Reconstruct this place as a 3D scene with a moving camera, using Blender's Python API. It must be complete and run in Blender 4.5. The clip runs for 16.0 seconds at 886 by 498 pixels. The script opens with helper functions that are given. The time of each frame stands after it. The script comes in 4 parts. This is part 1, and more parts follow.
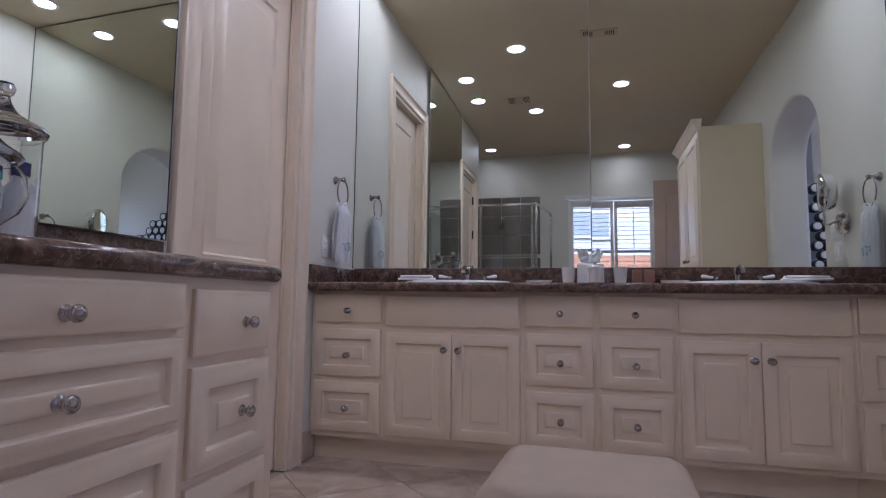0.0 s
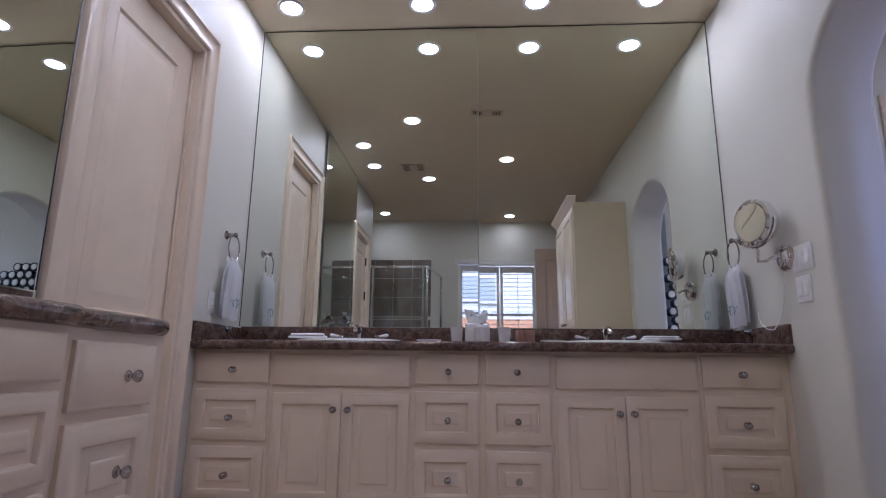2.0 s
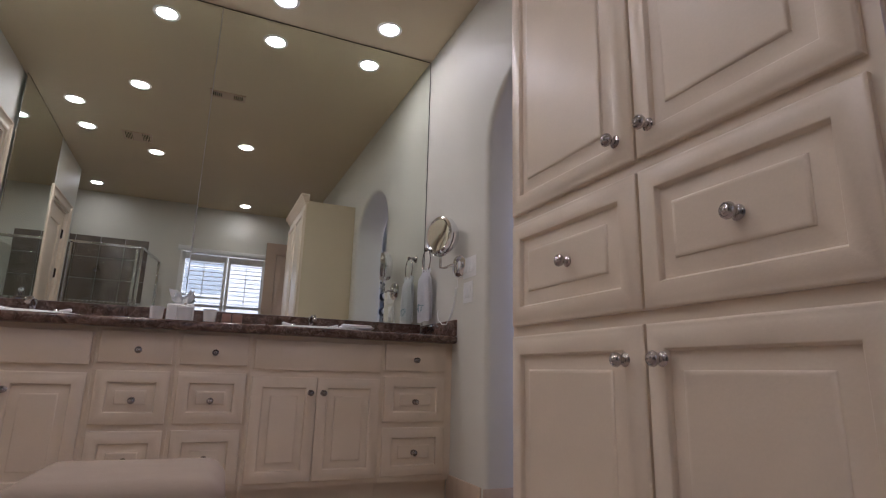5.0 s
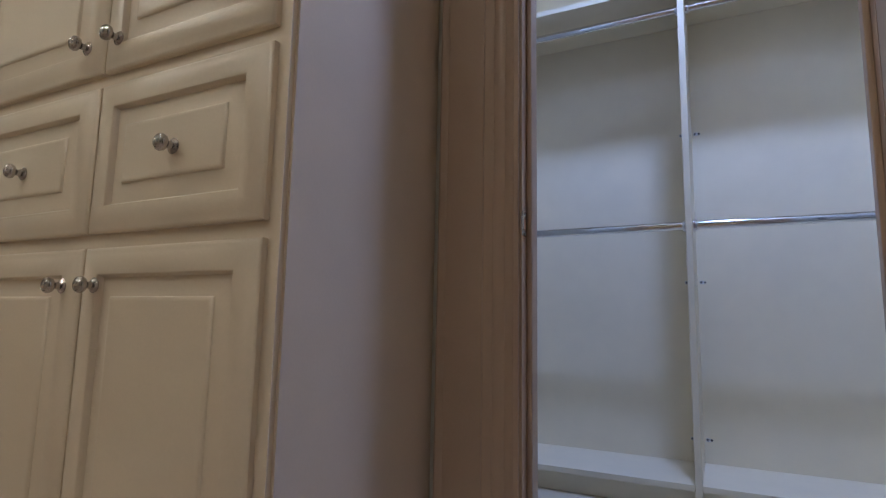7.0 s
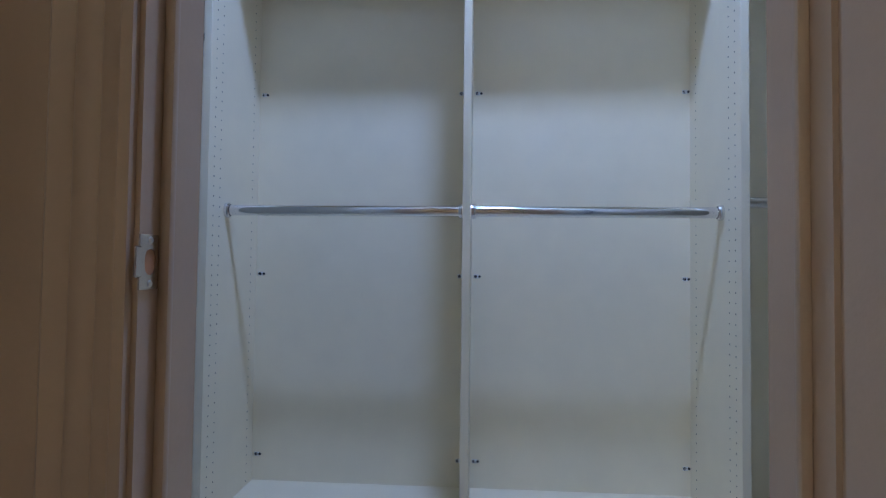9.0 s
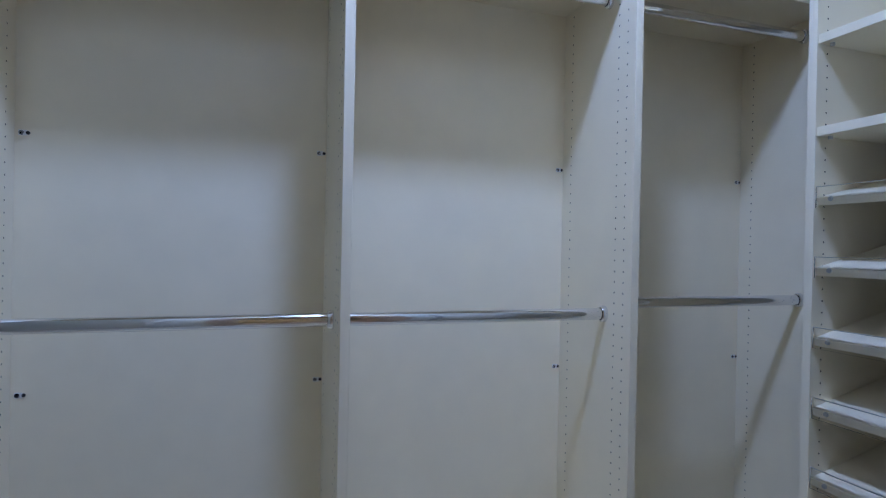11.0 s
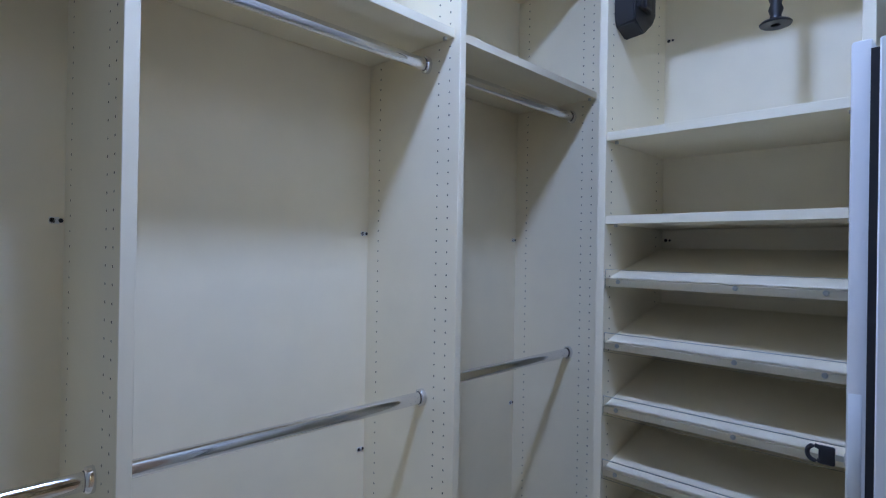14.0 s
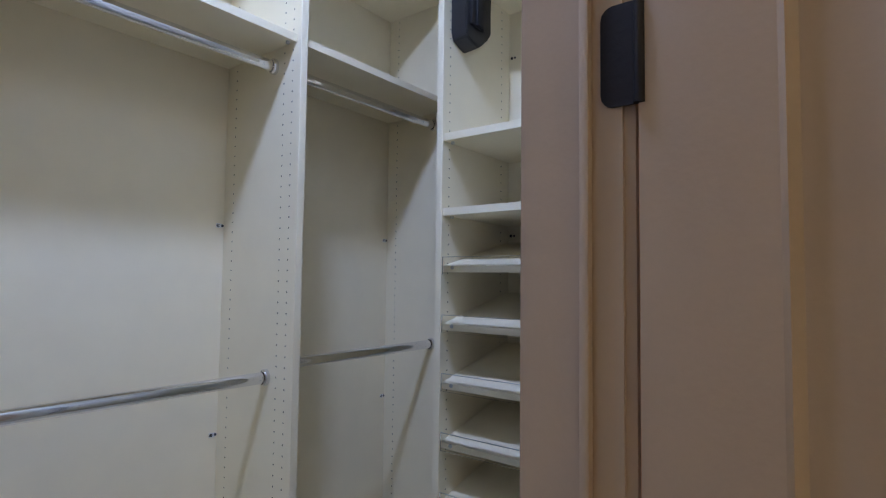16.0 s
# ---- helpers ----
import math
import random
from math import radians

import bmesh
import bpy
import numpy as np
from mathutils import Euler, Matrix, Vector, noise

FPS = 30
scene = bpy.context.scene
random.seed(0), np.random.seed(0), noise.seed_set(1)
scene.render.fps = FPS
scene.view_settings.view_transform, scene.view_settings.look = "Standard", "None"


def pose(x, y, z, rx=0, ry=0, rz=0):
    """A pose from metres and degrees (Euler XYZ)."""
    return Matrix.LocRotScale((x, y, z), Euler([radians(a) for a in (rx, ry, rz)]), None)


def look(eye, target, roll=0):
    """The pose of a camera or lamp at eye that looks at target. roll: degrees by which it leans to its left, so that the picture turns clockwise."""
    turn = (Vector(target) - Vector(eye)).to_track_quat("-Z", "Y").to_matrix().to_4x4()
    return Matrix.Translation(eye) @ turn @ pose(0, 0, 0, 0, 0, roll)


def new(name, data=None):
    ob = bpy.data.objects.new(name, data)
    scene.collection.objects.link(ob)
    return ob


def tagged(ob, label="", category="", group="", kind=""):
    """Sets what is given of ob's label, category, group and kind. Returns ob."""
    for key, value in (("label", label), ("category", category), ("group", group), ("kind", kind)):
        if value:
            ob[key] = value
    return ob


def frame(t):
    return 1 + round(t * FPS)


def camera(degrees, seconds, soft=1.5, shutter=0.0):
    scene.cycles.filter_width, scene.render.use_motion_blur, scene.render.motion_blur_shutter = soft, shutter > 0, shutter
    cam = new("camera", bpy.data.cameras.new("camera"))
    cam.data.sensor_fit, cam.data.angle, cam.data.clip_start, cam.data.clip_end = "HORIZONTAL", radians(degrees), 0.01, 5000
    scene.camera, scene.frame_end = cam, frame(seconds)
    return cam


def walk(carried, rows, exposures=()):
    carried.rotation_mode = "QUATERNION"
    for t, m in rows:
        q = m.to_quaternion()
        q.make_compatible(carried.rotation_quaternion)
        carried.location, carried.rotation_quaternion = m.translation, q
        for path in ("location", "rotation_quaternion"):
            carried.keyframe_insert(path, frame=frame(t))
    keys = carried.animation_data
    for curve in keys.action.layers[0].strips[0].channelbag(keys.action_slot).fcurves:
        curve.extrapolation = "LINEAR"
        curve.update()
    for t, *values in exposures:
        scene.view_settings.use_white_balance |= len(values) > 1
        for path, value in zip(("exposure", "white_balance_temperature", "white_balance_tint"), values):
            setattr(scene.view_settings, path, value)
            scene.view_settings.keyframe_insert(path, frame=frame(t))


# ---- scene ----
cam = camera(78.0, 16.0, soft=1.2)
PATH = [
    (0, (-0.013, -0.003, 0.843), (-0.517, 1.923, 1.034), 0.7),
    (0.5, (0.008, -0.014, 0.852), (-0.361, 1.933, 1.123), 0.7),
    (1, (0.012, -0.041, 0.84), (-0.25, 1.911, 1.188), 0.7),
    (1.5, (0.003, -0.073, 0.828), (-0.173, 1.879, 1.229), 0.7),
    (2, (-0.008, -0.102, 0.814), (-0.12, 1.85, 1.235), 0.6),
    (2.5, (-0.024, -0.127, 0.792), (-0.082, 1.827, 1.215), 0.6),
    (3, (-0.029, -0.144, 0.783), (-0.044, 1.811, 1.206), 0.6),
    (3.2, (-0.031, -0.148, 0.775), (-0.025, 1.807, 1.2), 0.7),
    (5.3, (0.152, -0.369, 0.707), (1.134, 1.314, 1.155), 1.5),
    (5.5, (0.172, -0.394, 0.715), (1.293, 1.203, 1.153), 1.5),
    (6, (0.221, -0.447, 0.701), (1.645, 0.902, 1.094), 1.4),
    (6.5, (0.259, -0.5, 0.701), (1.889, 0.611, 1.027), 1.1),
    (7, (0.328, -0.57, 0.697), (2.1, 0.32, 0.956), 1.1),
    (7.2, (0.365, -0.576, 0.702), (2.182, 0.228, 0.93), 0.6),
    (7.5, (0.444, -0.588, 0.727), (2.315, 0.099, 0.895), 1.5),
    (8, (0.657, -0.57, 0.765), (2.599, -0.101, 0.864), 1.0),
    (8.5, (0.829, -0.556, 0.842), (2.803, -0.242, 0.913), 0.9),
    (9, (0.994, -0.518, 0.925), (2.988, -0.389, 0.989), 0.7),
    (9.2, (1.044, -0.514, 0.953), (3.043, -0.462, 1.014), 0.7),
    (11.3, (1.39, -0.283, 1.356), (3.262, -0.987, 1.343), 1.0),
    (11.5, (1.428, -0.29, 1.389), (3.28, -1.045, 1.374), 0.9),
    (12, (1.528, -0.304, 1.48), (3.316, -1.2, 1.468), 1.2),
    (12.5, (1.579, -0.279, 1.546), (3.261, -1.362, 1.531), 1.2),
    (13, (1.596, -0.25, 1.56), (3.183, -1.467, 1.551), 1.1),
    (13.5, (1.614, -0.22, 1.555), (3.099, -1.558, 1.554), 1.0),
    (14, (1.646, -0.187, 1.532), (3.035, -1.626, 1.539), 1.0),
    (14.5, (1.658, -0.179, 1.512), (2.961, -1.696, 1.528), 1.0),
    (15, (1.642, -0.191, 1.487), (2.882, -1.76, 1.52), 1.0),
    (15.5, (1.542, -0.244, 1.46), (2.758, -1.832, 1.512), 1.0),
    (16, (1.337, -0.283, 1.412), (2.555, -1.865, 1.522), 0.7),
]
walk(cam, [(t, look(eye, aim, roll)) for t, eye, aim, roll in PATH], exposures=[(0.0, 0.14, 4600, 29), (3.2, 0.14, 4700, 30), (6.0, 0.0, 5280, 21), (7.0, 0.0, 5350, 12), (8.5, -0.02, 5230, 4), (12.0, -0.01, 5550, 6), (15.0, 0.0, 5850, 5), (16.0, 0.0, 6250, 6)])

# ---- light ----
world = bpy.data.worlds.new("daylight")
scene.world = world
world.use_nodes = True
sky = world.node_tree.nodes.new("ShaderNodeTexSky")
sky.sky_type, sky.sun_disc = "NISHITA", False
sky.sun_elevation, sky.sun_rotation = radians(30), radians(10)
world.node_tree.links.new(sky.outputs[0], world.node_tree.nodes["Background"].inputs[0])
world.node_tree.nodes["Background"].inputs[1].default_value = 0.15
sun = bpy.data.lights.new("sun", "SUN")
sun.energy, sun.angle, sun.color = 5.0, radians(0.5), (1.0, 0.90, 0.78)
new("sun", sun).matrix_world = look((5, 30, 18), (0, 0, 0))
LAMP = 102.0          # downlight lens
LAMP_COL = (1.0, 0.88, 0.67)
CLOSET = 288.0        # closet ceiling fixture lens
CLOSET_COL = (0.52, 0.66, 1.15)
passage_lamp = bpy.data.lights.new("passage_daylight", "AREA")
passage_lamp.shape, passage_lamp.size, passage_lamp.size_y, passage_lamp.energy, passage_lamp.color = "RECTANGLE", 0.8, 1.4, 4.8, (0.90, 0.80, 0.98)
new("passage_daylight", passage_lamp).matrix_world = look((3.22, 1.72, 1.45), (1.6, 2.2, 1.3))


# ---- materials ----
def material(name, col, rough=0.5, metal=0.0, var=0.08, scale=6.0, bump=0.0, fine=90.0, coat=0.0, spec=0.5):
    """A paint or solid: colour drifting at two scales, gloss that varies, fine relief."""
    m = bpy.data.materials.new(name)
    m.use_nodes = True
    nt = m.node_tree
    b = nt.nodes["Principled BSDF"]
    tc = nt.nodes.new("ShaderNodeTexCoord")
    n1 = nt.nodes.new("ShaderNodeTexNoise")
    n1.inputs["Scale"].default_value, n1.inputs["Detail"].default_value = scale, 5
    n2 = nt.nodes.new("ShaderNodeTexNoise")
    n2.inputs["Scale"].default_value, n2.inputs["Detail"].default_value = fine, 3
    for n in (n1, n2):
        nt.links.new(tc.outputs["Object"], n.inputs["Vector"])
    add = nt.nodes.new("ShaderNodeMath")
    add.operation = "MULTIPLY_ADD"
    add.inputs[1].default_value, add.inputs[2].default_value = 0.35, 0.0
    nt.links.new(n2.outputs[0], add.inputs[0])
    nt.links.new(n1.outputs[0], add.inputs[2])
    ramp = nt.nodes.new("ShaderNodeValToRGB")
    ramp.color_ramp.elements[0].position, ramp.color_ramp.elements[1].position = 0.35, 0.95
    ramp.color_ramp.elements[0].color = (*[c * (1 - var) for c in col], 1)
    ramp.color_ramp.elements[1].color = (*[min(1, c * (1 + var)) for c in col], 1)
    nt.links.new(add.outputs[0], ramp.inputs[0])
    nt.links.new(ramp.outputs[0], b.inputs["Base Color"])
    mr = nt.nodes.new("ShaderNodeMapRange")
    mr.inputs["To Min"].default_value, mr.inputs["To Max"].default_value = rough * 0.85, min(1, rough * 1.15)
    nt.links.new(n1.outputs[0], mr.inputs[0])
    nt.links.new(mr.outputs[0], b.inputs["Roughness"])
    b.inputs["Metallic"].default_value = metal
    b.inputs["Coat Weight"].default_value, b.inputs["Coat Roughness"].default_value = coat, 0.22
    b.inputs["Specular IOR Level"].default_value = spec
    if bump:
        bp = nt.nodes.new("ShaderNodeBump")
        bp.inputs["Strength"].default_value, bp.inputs["Distance"].default_value = bump, 0.004
        nt.links.new(n2.outputs[0], bp.inputs["Height"])
        nt.links.new(bp.outputs[0], b.inputs["Normal"])
    return m


def stone(name, cols, scale, rough, vein=None, vein_scale=3.0, bump=0.05, object_random=0.0):
    """Marble or travertine: clouded ground, thin broken veins."""
    m = bpy.data.materials.new(name)
    m.use_nodes = True
    nt = m.node_tree
    b = nt.nodes["Principled BSDF"]
    tc = nt.nodes.new("ShaderNodeTexCoord")
    vec = tc.outputs["Object"]
    if object_random:
        oi = nt.nodes.new("ShaderNodeObjectInfo")
        mul = nt.nodes.new("ShaderNodeVectorMath")
        mul.operation = "MULTIPLY_ADD"
        mul.inputs[1].default_value = (1, 1, 1)
        comb = nt.nodes.new("ShaderNodeCombineXYZ")
        sc = nt.nodes.new("ShaderNodeMath")
        sc.operation, sc.inputs[1].default_value = "MULTIPLY", 40
        nt.links.new(oi.outputs["Random"], sc.inputs[0])
        nt.links.new(sc.outputs[0], comb.inputs[0])
        nt.links.new(sc.outputs[0], comb.inputs[1])
        nt.links.new(vec, mul.inputs[0])
        nt.links.new(comb.outputs[0], mul.inputs[2])
        vec = mul.outputs[0]
    n = nt.nodes.new("ShaderNodeTexNoise")
    n.inputs["Scale"].default_value, n.inputs["Detail"].default_value, n.inputs["Distortion"].default_value = scale, 8, 1.2
    nt.links.new(vec, n.inputs["Vector"])
    ramp = nt.nodes.new("ShaderNodeValToRGB")
    e = ramp.color_ramp.elements
    e[0].position, e[0].color = 0.32, (*cols[0], 1)
    e[1].position, e[1].color = 0.72, (*cols[-1], 1)
    if len(cols) > 2:
        e.new(0.52).color = (*cols[1], 1)
    nt.links.new(n.outputs[0], ramp.inputs[0])
    out = ramp.outputs[0]
    if vein:
        v = nt.nodes.new("ShaderNodeTexVoronoi")
        v.feature, v.inputs["Scale"].default_value = "DISTANCE_TO_EDGE", vein_scale
        warp = nt.nodes.new("ShaderNodeVectorMath")
        warp.operation = "MULTIPLY_ADD"
        warp.inputs[1].default_value = (0.22, 0.22, 0.22)
        nt.links.new(n.outputs["Color"], warp.inputs[0])
        nt.links.new(vec, warp.inputs[2])
        nt.links.new(warp.outputs[0], v.inputs["Vector"])
        r2 = nt.nodes.new("ShaderNodeValToRGB")
        r2.color_ramp.elements[0].position, r2.color_ramp.elements[0].color = 0.0, (0.34, 0.34, 0.34, 1)
        r2.color_ramp.elements[1].position, r2.color_ramp.elements[1].color = 0.045, (0, 0, 0, 1)
        nt.links.new(v.outputs["Distance"], r2.inputs[0])
        mx = nt.nodes.new("ShaderNodeMix")
        mx.data_type = "RGBA"
        nt.links.new(r2.outputs[0], mx.inputs["Factor"])
        nt.links.new(out, mx.inputs["A"])
        mx.inputs["B"].default_value = (*vein, 1)
        out = mx.outputs["Result"]
    nt.links.new(out, b.inputs["Base Color"])
    b.inputs["Roughness"].default_value = rough
    bp = nt.nodes.new("ShaderNodeBump")
    bp.inputs["Strength"].default_value, bp.inputs["Distance"].default_value = bump, 0.003
    nt.links.new(n.outputs[0], bp.inputs["Height"])
    nt.links.new(bp.outputs[0], b.inputs["Normal"])
    return m


def glass(name, col=(1, 1, 1), rough=0.0, ior=1.45):
    m = bpy.data.materials.new(name)
    m.use_nodes = True
    b = m.node_tree.nodes["Principled BSDF"]
    b.inputs["Base Color"].default_value = (*col, 1)
    b.inputs["Transmission Weight"].default_value, b.inputs["Roughness"].default_value, b.inputs["IOR"].default_value = 1, rough, ior
    return m


def glow(name, col, strength):
    m = bpy.data.materials.new(name)
    m.use_nodes = True
    b = m.node_tree.nodes["Principled BSDF"]
    b.inputs["Base Color"].default_value = (*col, 1)
    b.inputs["Emission Color"].default_value, b.inputs["Emission Strength"].default_value = (*col, 1), strength
    return m


M_WALL = material("wall_paint", (0.66, 0.64, 0.56), 0.5, var=0.03, scale=2.0, bump=0.07, fine=120)
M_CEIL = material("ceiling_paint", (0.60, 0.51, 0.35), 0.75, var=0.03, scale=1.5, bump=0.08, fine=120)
M_CAB = material("cabinet_paint", (0.73, 0.615, 0.47), 0.33, var=0.05, scale=5.0, bump=0.06, fine=160, coat=0.15)
# Cabinet cream with shade mixed into the colour; also the vent's plain tan.
M_SHADED_TAN = material("shaded_cream_tan_paint", (0.52, 0.385, 0.275), 0.34, var=0.05, scale=4.0, bump=0.06, fine=140, coat=0.1)
M_MELA = material("white_melamine", (0.90, 0.81, 0.605), 0.42, var=0.03, scale=9.0, bump=0.10, fine=500)
M_WHITE = material("white_plastic", (0.80, 0.79, 0.76), 0.35, var=0.02)
M_HOLE = material("pin_hole", (0.02, 0.018, 0.015), 0.9)
M_BLACK = material("black_plastic", (0.018, 0.018, 0.022), 0.42, var=0.2, bump=0.1)
M_BRONZE = material("dark_bronze", (0.022, 0.018, 0.020), 0.5, metal=0.6, var=0.2, bump=0.2)
M_CHROME = material("chrome", (0.80, 0.80, 0.82), 0.09, metal=1.0, var=0.02)
M_NICKEL = material("brushed_nickel", (0.46, 0.43, 0.42), 0.20, metal=1.0, var=0.08, scale=20)
M_STEEL = material("steel", (0.55, 0.55, 0.54), 0.3, metal=1.0, var=0.08, scale=30)
M_GOLD = material("gold", (0.75, 0.55, 0.2), 0.2, metal=1.0)
M_MARBLE = stone("brown_marble", [(0.045, 0.027, 0.020), (0.105, 0.062, 0.047), (0.19, 0.125, 0.095)], 22.0, 0.12, vein=(0.42, 0.33, 0.27), vein_scale=14.0)
M_TILE = stone("travertine_tile", [(0.33, 0.25, 0.18), (0.46, 0.37, 0.28), (0.57, 0.48, 0.38)], 6.0, 0.35, object_random=1.0)
M_CFLOOR = material("pale_floor", (0.64, 0.57, 0.43), 0.6, var=0.08, scale=3.0, bump=0.15, fine=60)
M_GROUT = material("grout", (0.40, 0.33, 0.25), 0.9, bump=0.4)
M_BASE = stone("base_tile", [(0.50, 0.38, 0.27), (0.62, 0.50, 0.38)], 5.0, 0.35)
M_SHOWER = stone("shower_tile", [(0.11, 0.085, 0.06), (0.19, 0.15, 0.11)], 4.0, 0.3, object_random=1.0)
M_PORC = material("porcelain", (0.86, 0.85, 0.83), 0.08, var=0.01)
M_MOSAIC = stone("mosaic_tile", [(0.16, 0.12, 0.085), (0.27, 0.21, 0.15)], 9.0, 0.3, object_random=1.0)
M_TOWEL = material("white_terry", (0.93, 0.93, 0.94), 0.95, var=0.03, scale=40, bump=0.05, fine=300, spec=0.1)
M_STITCH = material("blue_stitching", (0.25, 0.42, 0.46), 0.8, bump=0.5, fine=400)
M_TISSUE = material("tissue_paper", (0.86, 0.88, 0.88), 0.9, var=0.02, spec=0.1)
M_FABRIC = material("cream_upholstery", (0.41, 0.325, 0.25), 0.9, var=0.06, scale=12, bump=0.6, fine=380, spec=0.2)
M_WOODRAW = material("raw_wood", (0.52, 0.28, 0.15), 0.6, var=0.25, scale=14)
M_TERRA = material("terracotta_box", (0.30, 0.16, 0.11), 0.4, var=0.15, scale=20)
M_GLASS = glass("clear_glass", ior=1.25)
M_PANE = glass("shower_glass", (0.93, 0.95, 0.94))
M_MIRROR = material("mirror_silver", (0.84, 0.88, 0.82), 0.004, metal=1.0, var=0.0)
M_LENS = glow("lamp_lens", LAMP_COL, LAMP)
M_LENS_DIM = glow("dimmed_lamp_lens", LAMP_COL, LAMP * 0.65)
M_CLENS = glow("closet_lens", CLOSET_COL, CLOSET)
M_RED = material("pink_soap", (0.65, 0.22, 0.26), 0.4)
M_GREEN = material("green_ball", (0.05, 0.50, 0.33), 0.4)
M_BLUE = material("blue_cap", (0.02, 0.02, 0.16), 0.3)
M_BRICK = material("orange_brick", (0.58, 0.30, 0.17), 0.9, var=0.3, scale=8)
M_SIDING = material("pale_siding", (0.78, 0.77, 0.76), 0.8, var=0.05)
M_ROOF = material("roof_shingle", (0.16, 0.15, 0.15), 0.9, var=0.2)
M_GRASS = material("lawn", (0.08, 0.11, 0.04), 0.95, var=0.3, scale=3, bump=0.8)
M_DKGLASS = material("grey_window_glass", (0.42, 0.45, 0.48), 0.08)


# ---- mesh helpers ----
def box(bm, x0, x1, y0, y1, z0, z1, bevel=0.0, seg=2):
    r = bmesh.ops.create_cube(bm, size=1, matrix=Matrix.Translation(((x0 + x1) / 2, (y0 + y1) / 2, (z0 + z1) / 2)) @ Matrix.Diagonal((x1 - x0, y1 - y0, z1 - z0, 1)))
    if bevel:
        es = list({e for v in r["verts"] for e in v.link_edges})
        bmesh.ops.bevel(bm, geom=es, offset=bevel, segments=seg, affect="EDGES", profile=0.5)
    return bm


def bm_box(*a, **k):
    return box(bmesh.new(), *a, **k)


def lathe(bm, prof, n=24, m=Matrix()):
    """Turn a profile of (radius, height) about z."""
    rings = []
    for r, z in prof:
        if r < 1e-5:
            rings.append([bm.verts.new(m @ Vector((0, 0, z)))])
        else:
            rings.append([bm.verts.new(m @ Vector((r * math.cos(2 * math.pi * i / n), r * math.sin(2 * math.pi * i / n), z))) for i in range(n)])
    for a, b in zip(rings, rings[1:]):
        for i in range(n):
            j = (i + 1) % n
            if len(a) == 1 and len(b) == 1:
                continue
            if len(a) == 1:
                bm.faces.new((a[0], b[j], b[i]))
            elif len(b) == 1:
                bm.faces.new((a[i], a[j], b[0]))
            else:
                bm.faces.new((a[i], a[j], b[j], b[i]))
    return bm


def tube(bm, pts, r, n=10, closed=False, cap=True):
    """Sweep a circle along points."""
    pts = [Vector(p) for p in pts]
    rings, up = [], Vector((0.013, 0.021, 1))
    for i, p in enumerate(pts):
        a = pts[(i - 1) % len(pts)] if closed or i else p
        b = pts[(i + 1) % len(pts)] if closed or i < len(pts) - 1 else p
        d = (b - a).normalized()
        u = d.cross(up)
        if u.length < 0.05:
            u = d.cross(Vector((1, 0, 0)))
        u.normalize()
        w = d.cross(u)
        rings.append([bm.verts.new(p + r * (math.cos(2 * math.pi * k / n) * u + math.sin(2 * math.pi * k / n) * w)) for k in range(n)])
    pairs = list(zip(rings, rings[1:])) + ([(rings[-1], rings[0])] if closed else [])
    for a, b in pairs:
        for k in range(n):
            bm.faces.new((a[k], a[(k + 1) % n], b[(k + 1) % n], b[k]))
    if cap and not closed:
        bm.faces.new(rings[0][::-1])
        bm.faces.new(rings[-1])
    return bm


def rings_rect(bm, w, h, prof, m=Matrix()):
    """A front built from rectangular rings: (inset, y) from the outer edge to the middle, closed behind."""
    loops = []
    for ins, y in prof:
        a, b = w / 2 - ins, h / 2 - ins
        loops.append([bm.verts.new(m @ Vector((sx * a, y, sz * b))) for sx, sz in ((-1, -1), (1, -1), (1, 1), (-1, 1))])
    for p, q in zip(loops, loops[1:]):
        for i in range(4):
            bm.faces.new((p[i], p[(i + 1) % 4], q[(i + 1) % 4], q[i]))
    bm.faces.new(loops[-1])
    bm.faces.new(loops[0][::-1])
    return bm


def smooth_mesh(me, angle=40):
    for p in me.polygons:
        p.use_smooth = True
    me.set_sharp_from_angle(angle=radians(angle))


def mesh_of(name, bm, mat, smooth=True):
    bmesh.ops.recalc_face_normals(bm, faces=bm.faces)
    me = bpy.data.meshes.new(name)
    bm.to_mesh(me)
    bm.free()
    for mm in (mat if isinstance(mat, (list, tuple)) else [mat]):
        me.materials.append(mm)
    if smooth:
        smooth_mesh(me)
    return me


def part(name, bm, mat, parent, label="", at=None):
    """One mesh object under a thing or a part; bm is a bmesh or a finished mesh."""
    me = bm if isinstance(bm, bpy.types.Mesh) else mesh_of(name, bm, mat)
    o = new(name, me)
    o.parent = parent
    if at is not None:
        o.matrix_basis = at
    return tagged(o, label=label)


def thing(name, label, category, m=Matrix(), group="", kind=""):
    o = new(name)
    o.empty_display_size = 0.05
    o.matrix_world = m
    return tagged(o, label=label, category=category, group=group, kind=kind)


def solid(name, bm, mat, label, category, kind="", group=""):
    return tagged(new(name, mesh_of(name, bm, mat)), label=label, category=category, kind=kind, group=group)


def at(x, y, z, rz=0, rx=0, ry=0):
    return pose(x, y, z, rx, ry, rz)


# ---- the place: walls, floor, ceiling ----
CEIL, WX, NY, EX = 3.09, -1.465, 3.25, 1.54      # ceiling; west, north and east wall faces
CX0, CX1 = 1.54, 1.655                           # closet wall
JL, JR, DOORH = -0.168, -0.856, 2.44             # closet door opening
BACK = 3.056                                     # closet back panel
SY = -1.95                                       # south wall


def structure(name, bm, mat, label, category="wall"):
    return solid(name, bm, mat, label, category, kind="structure")


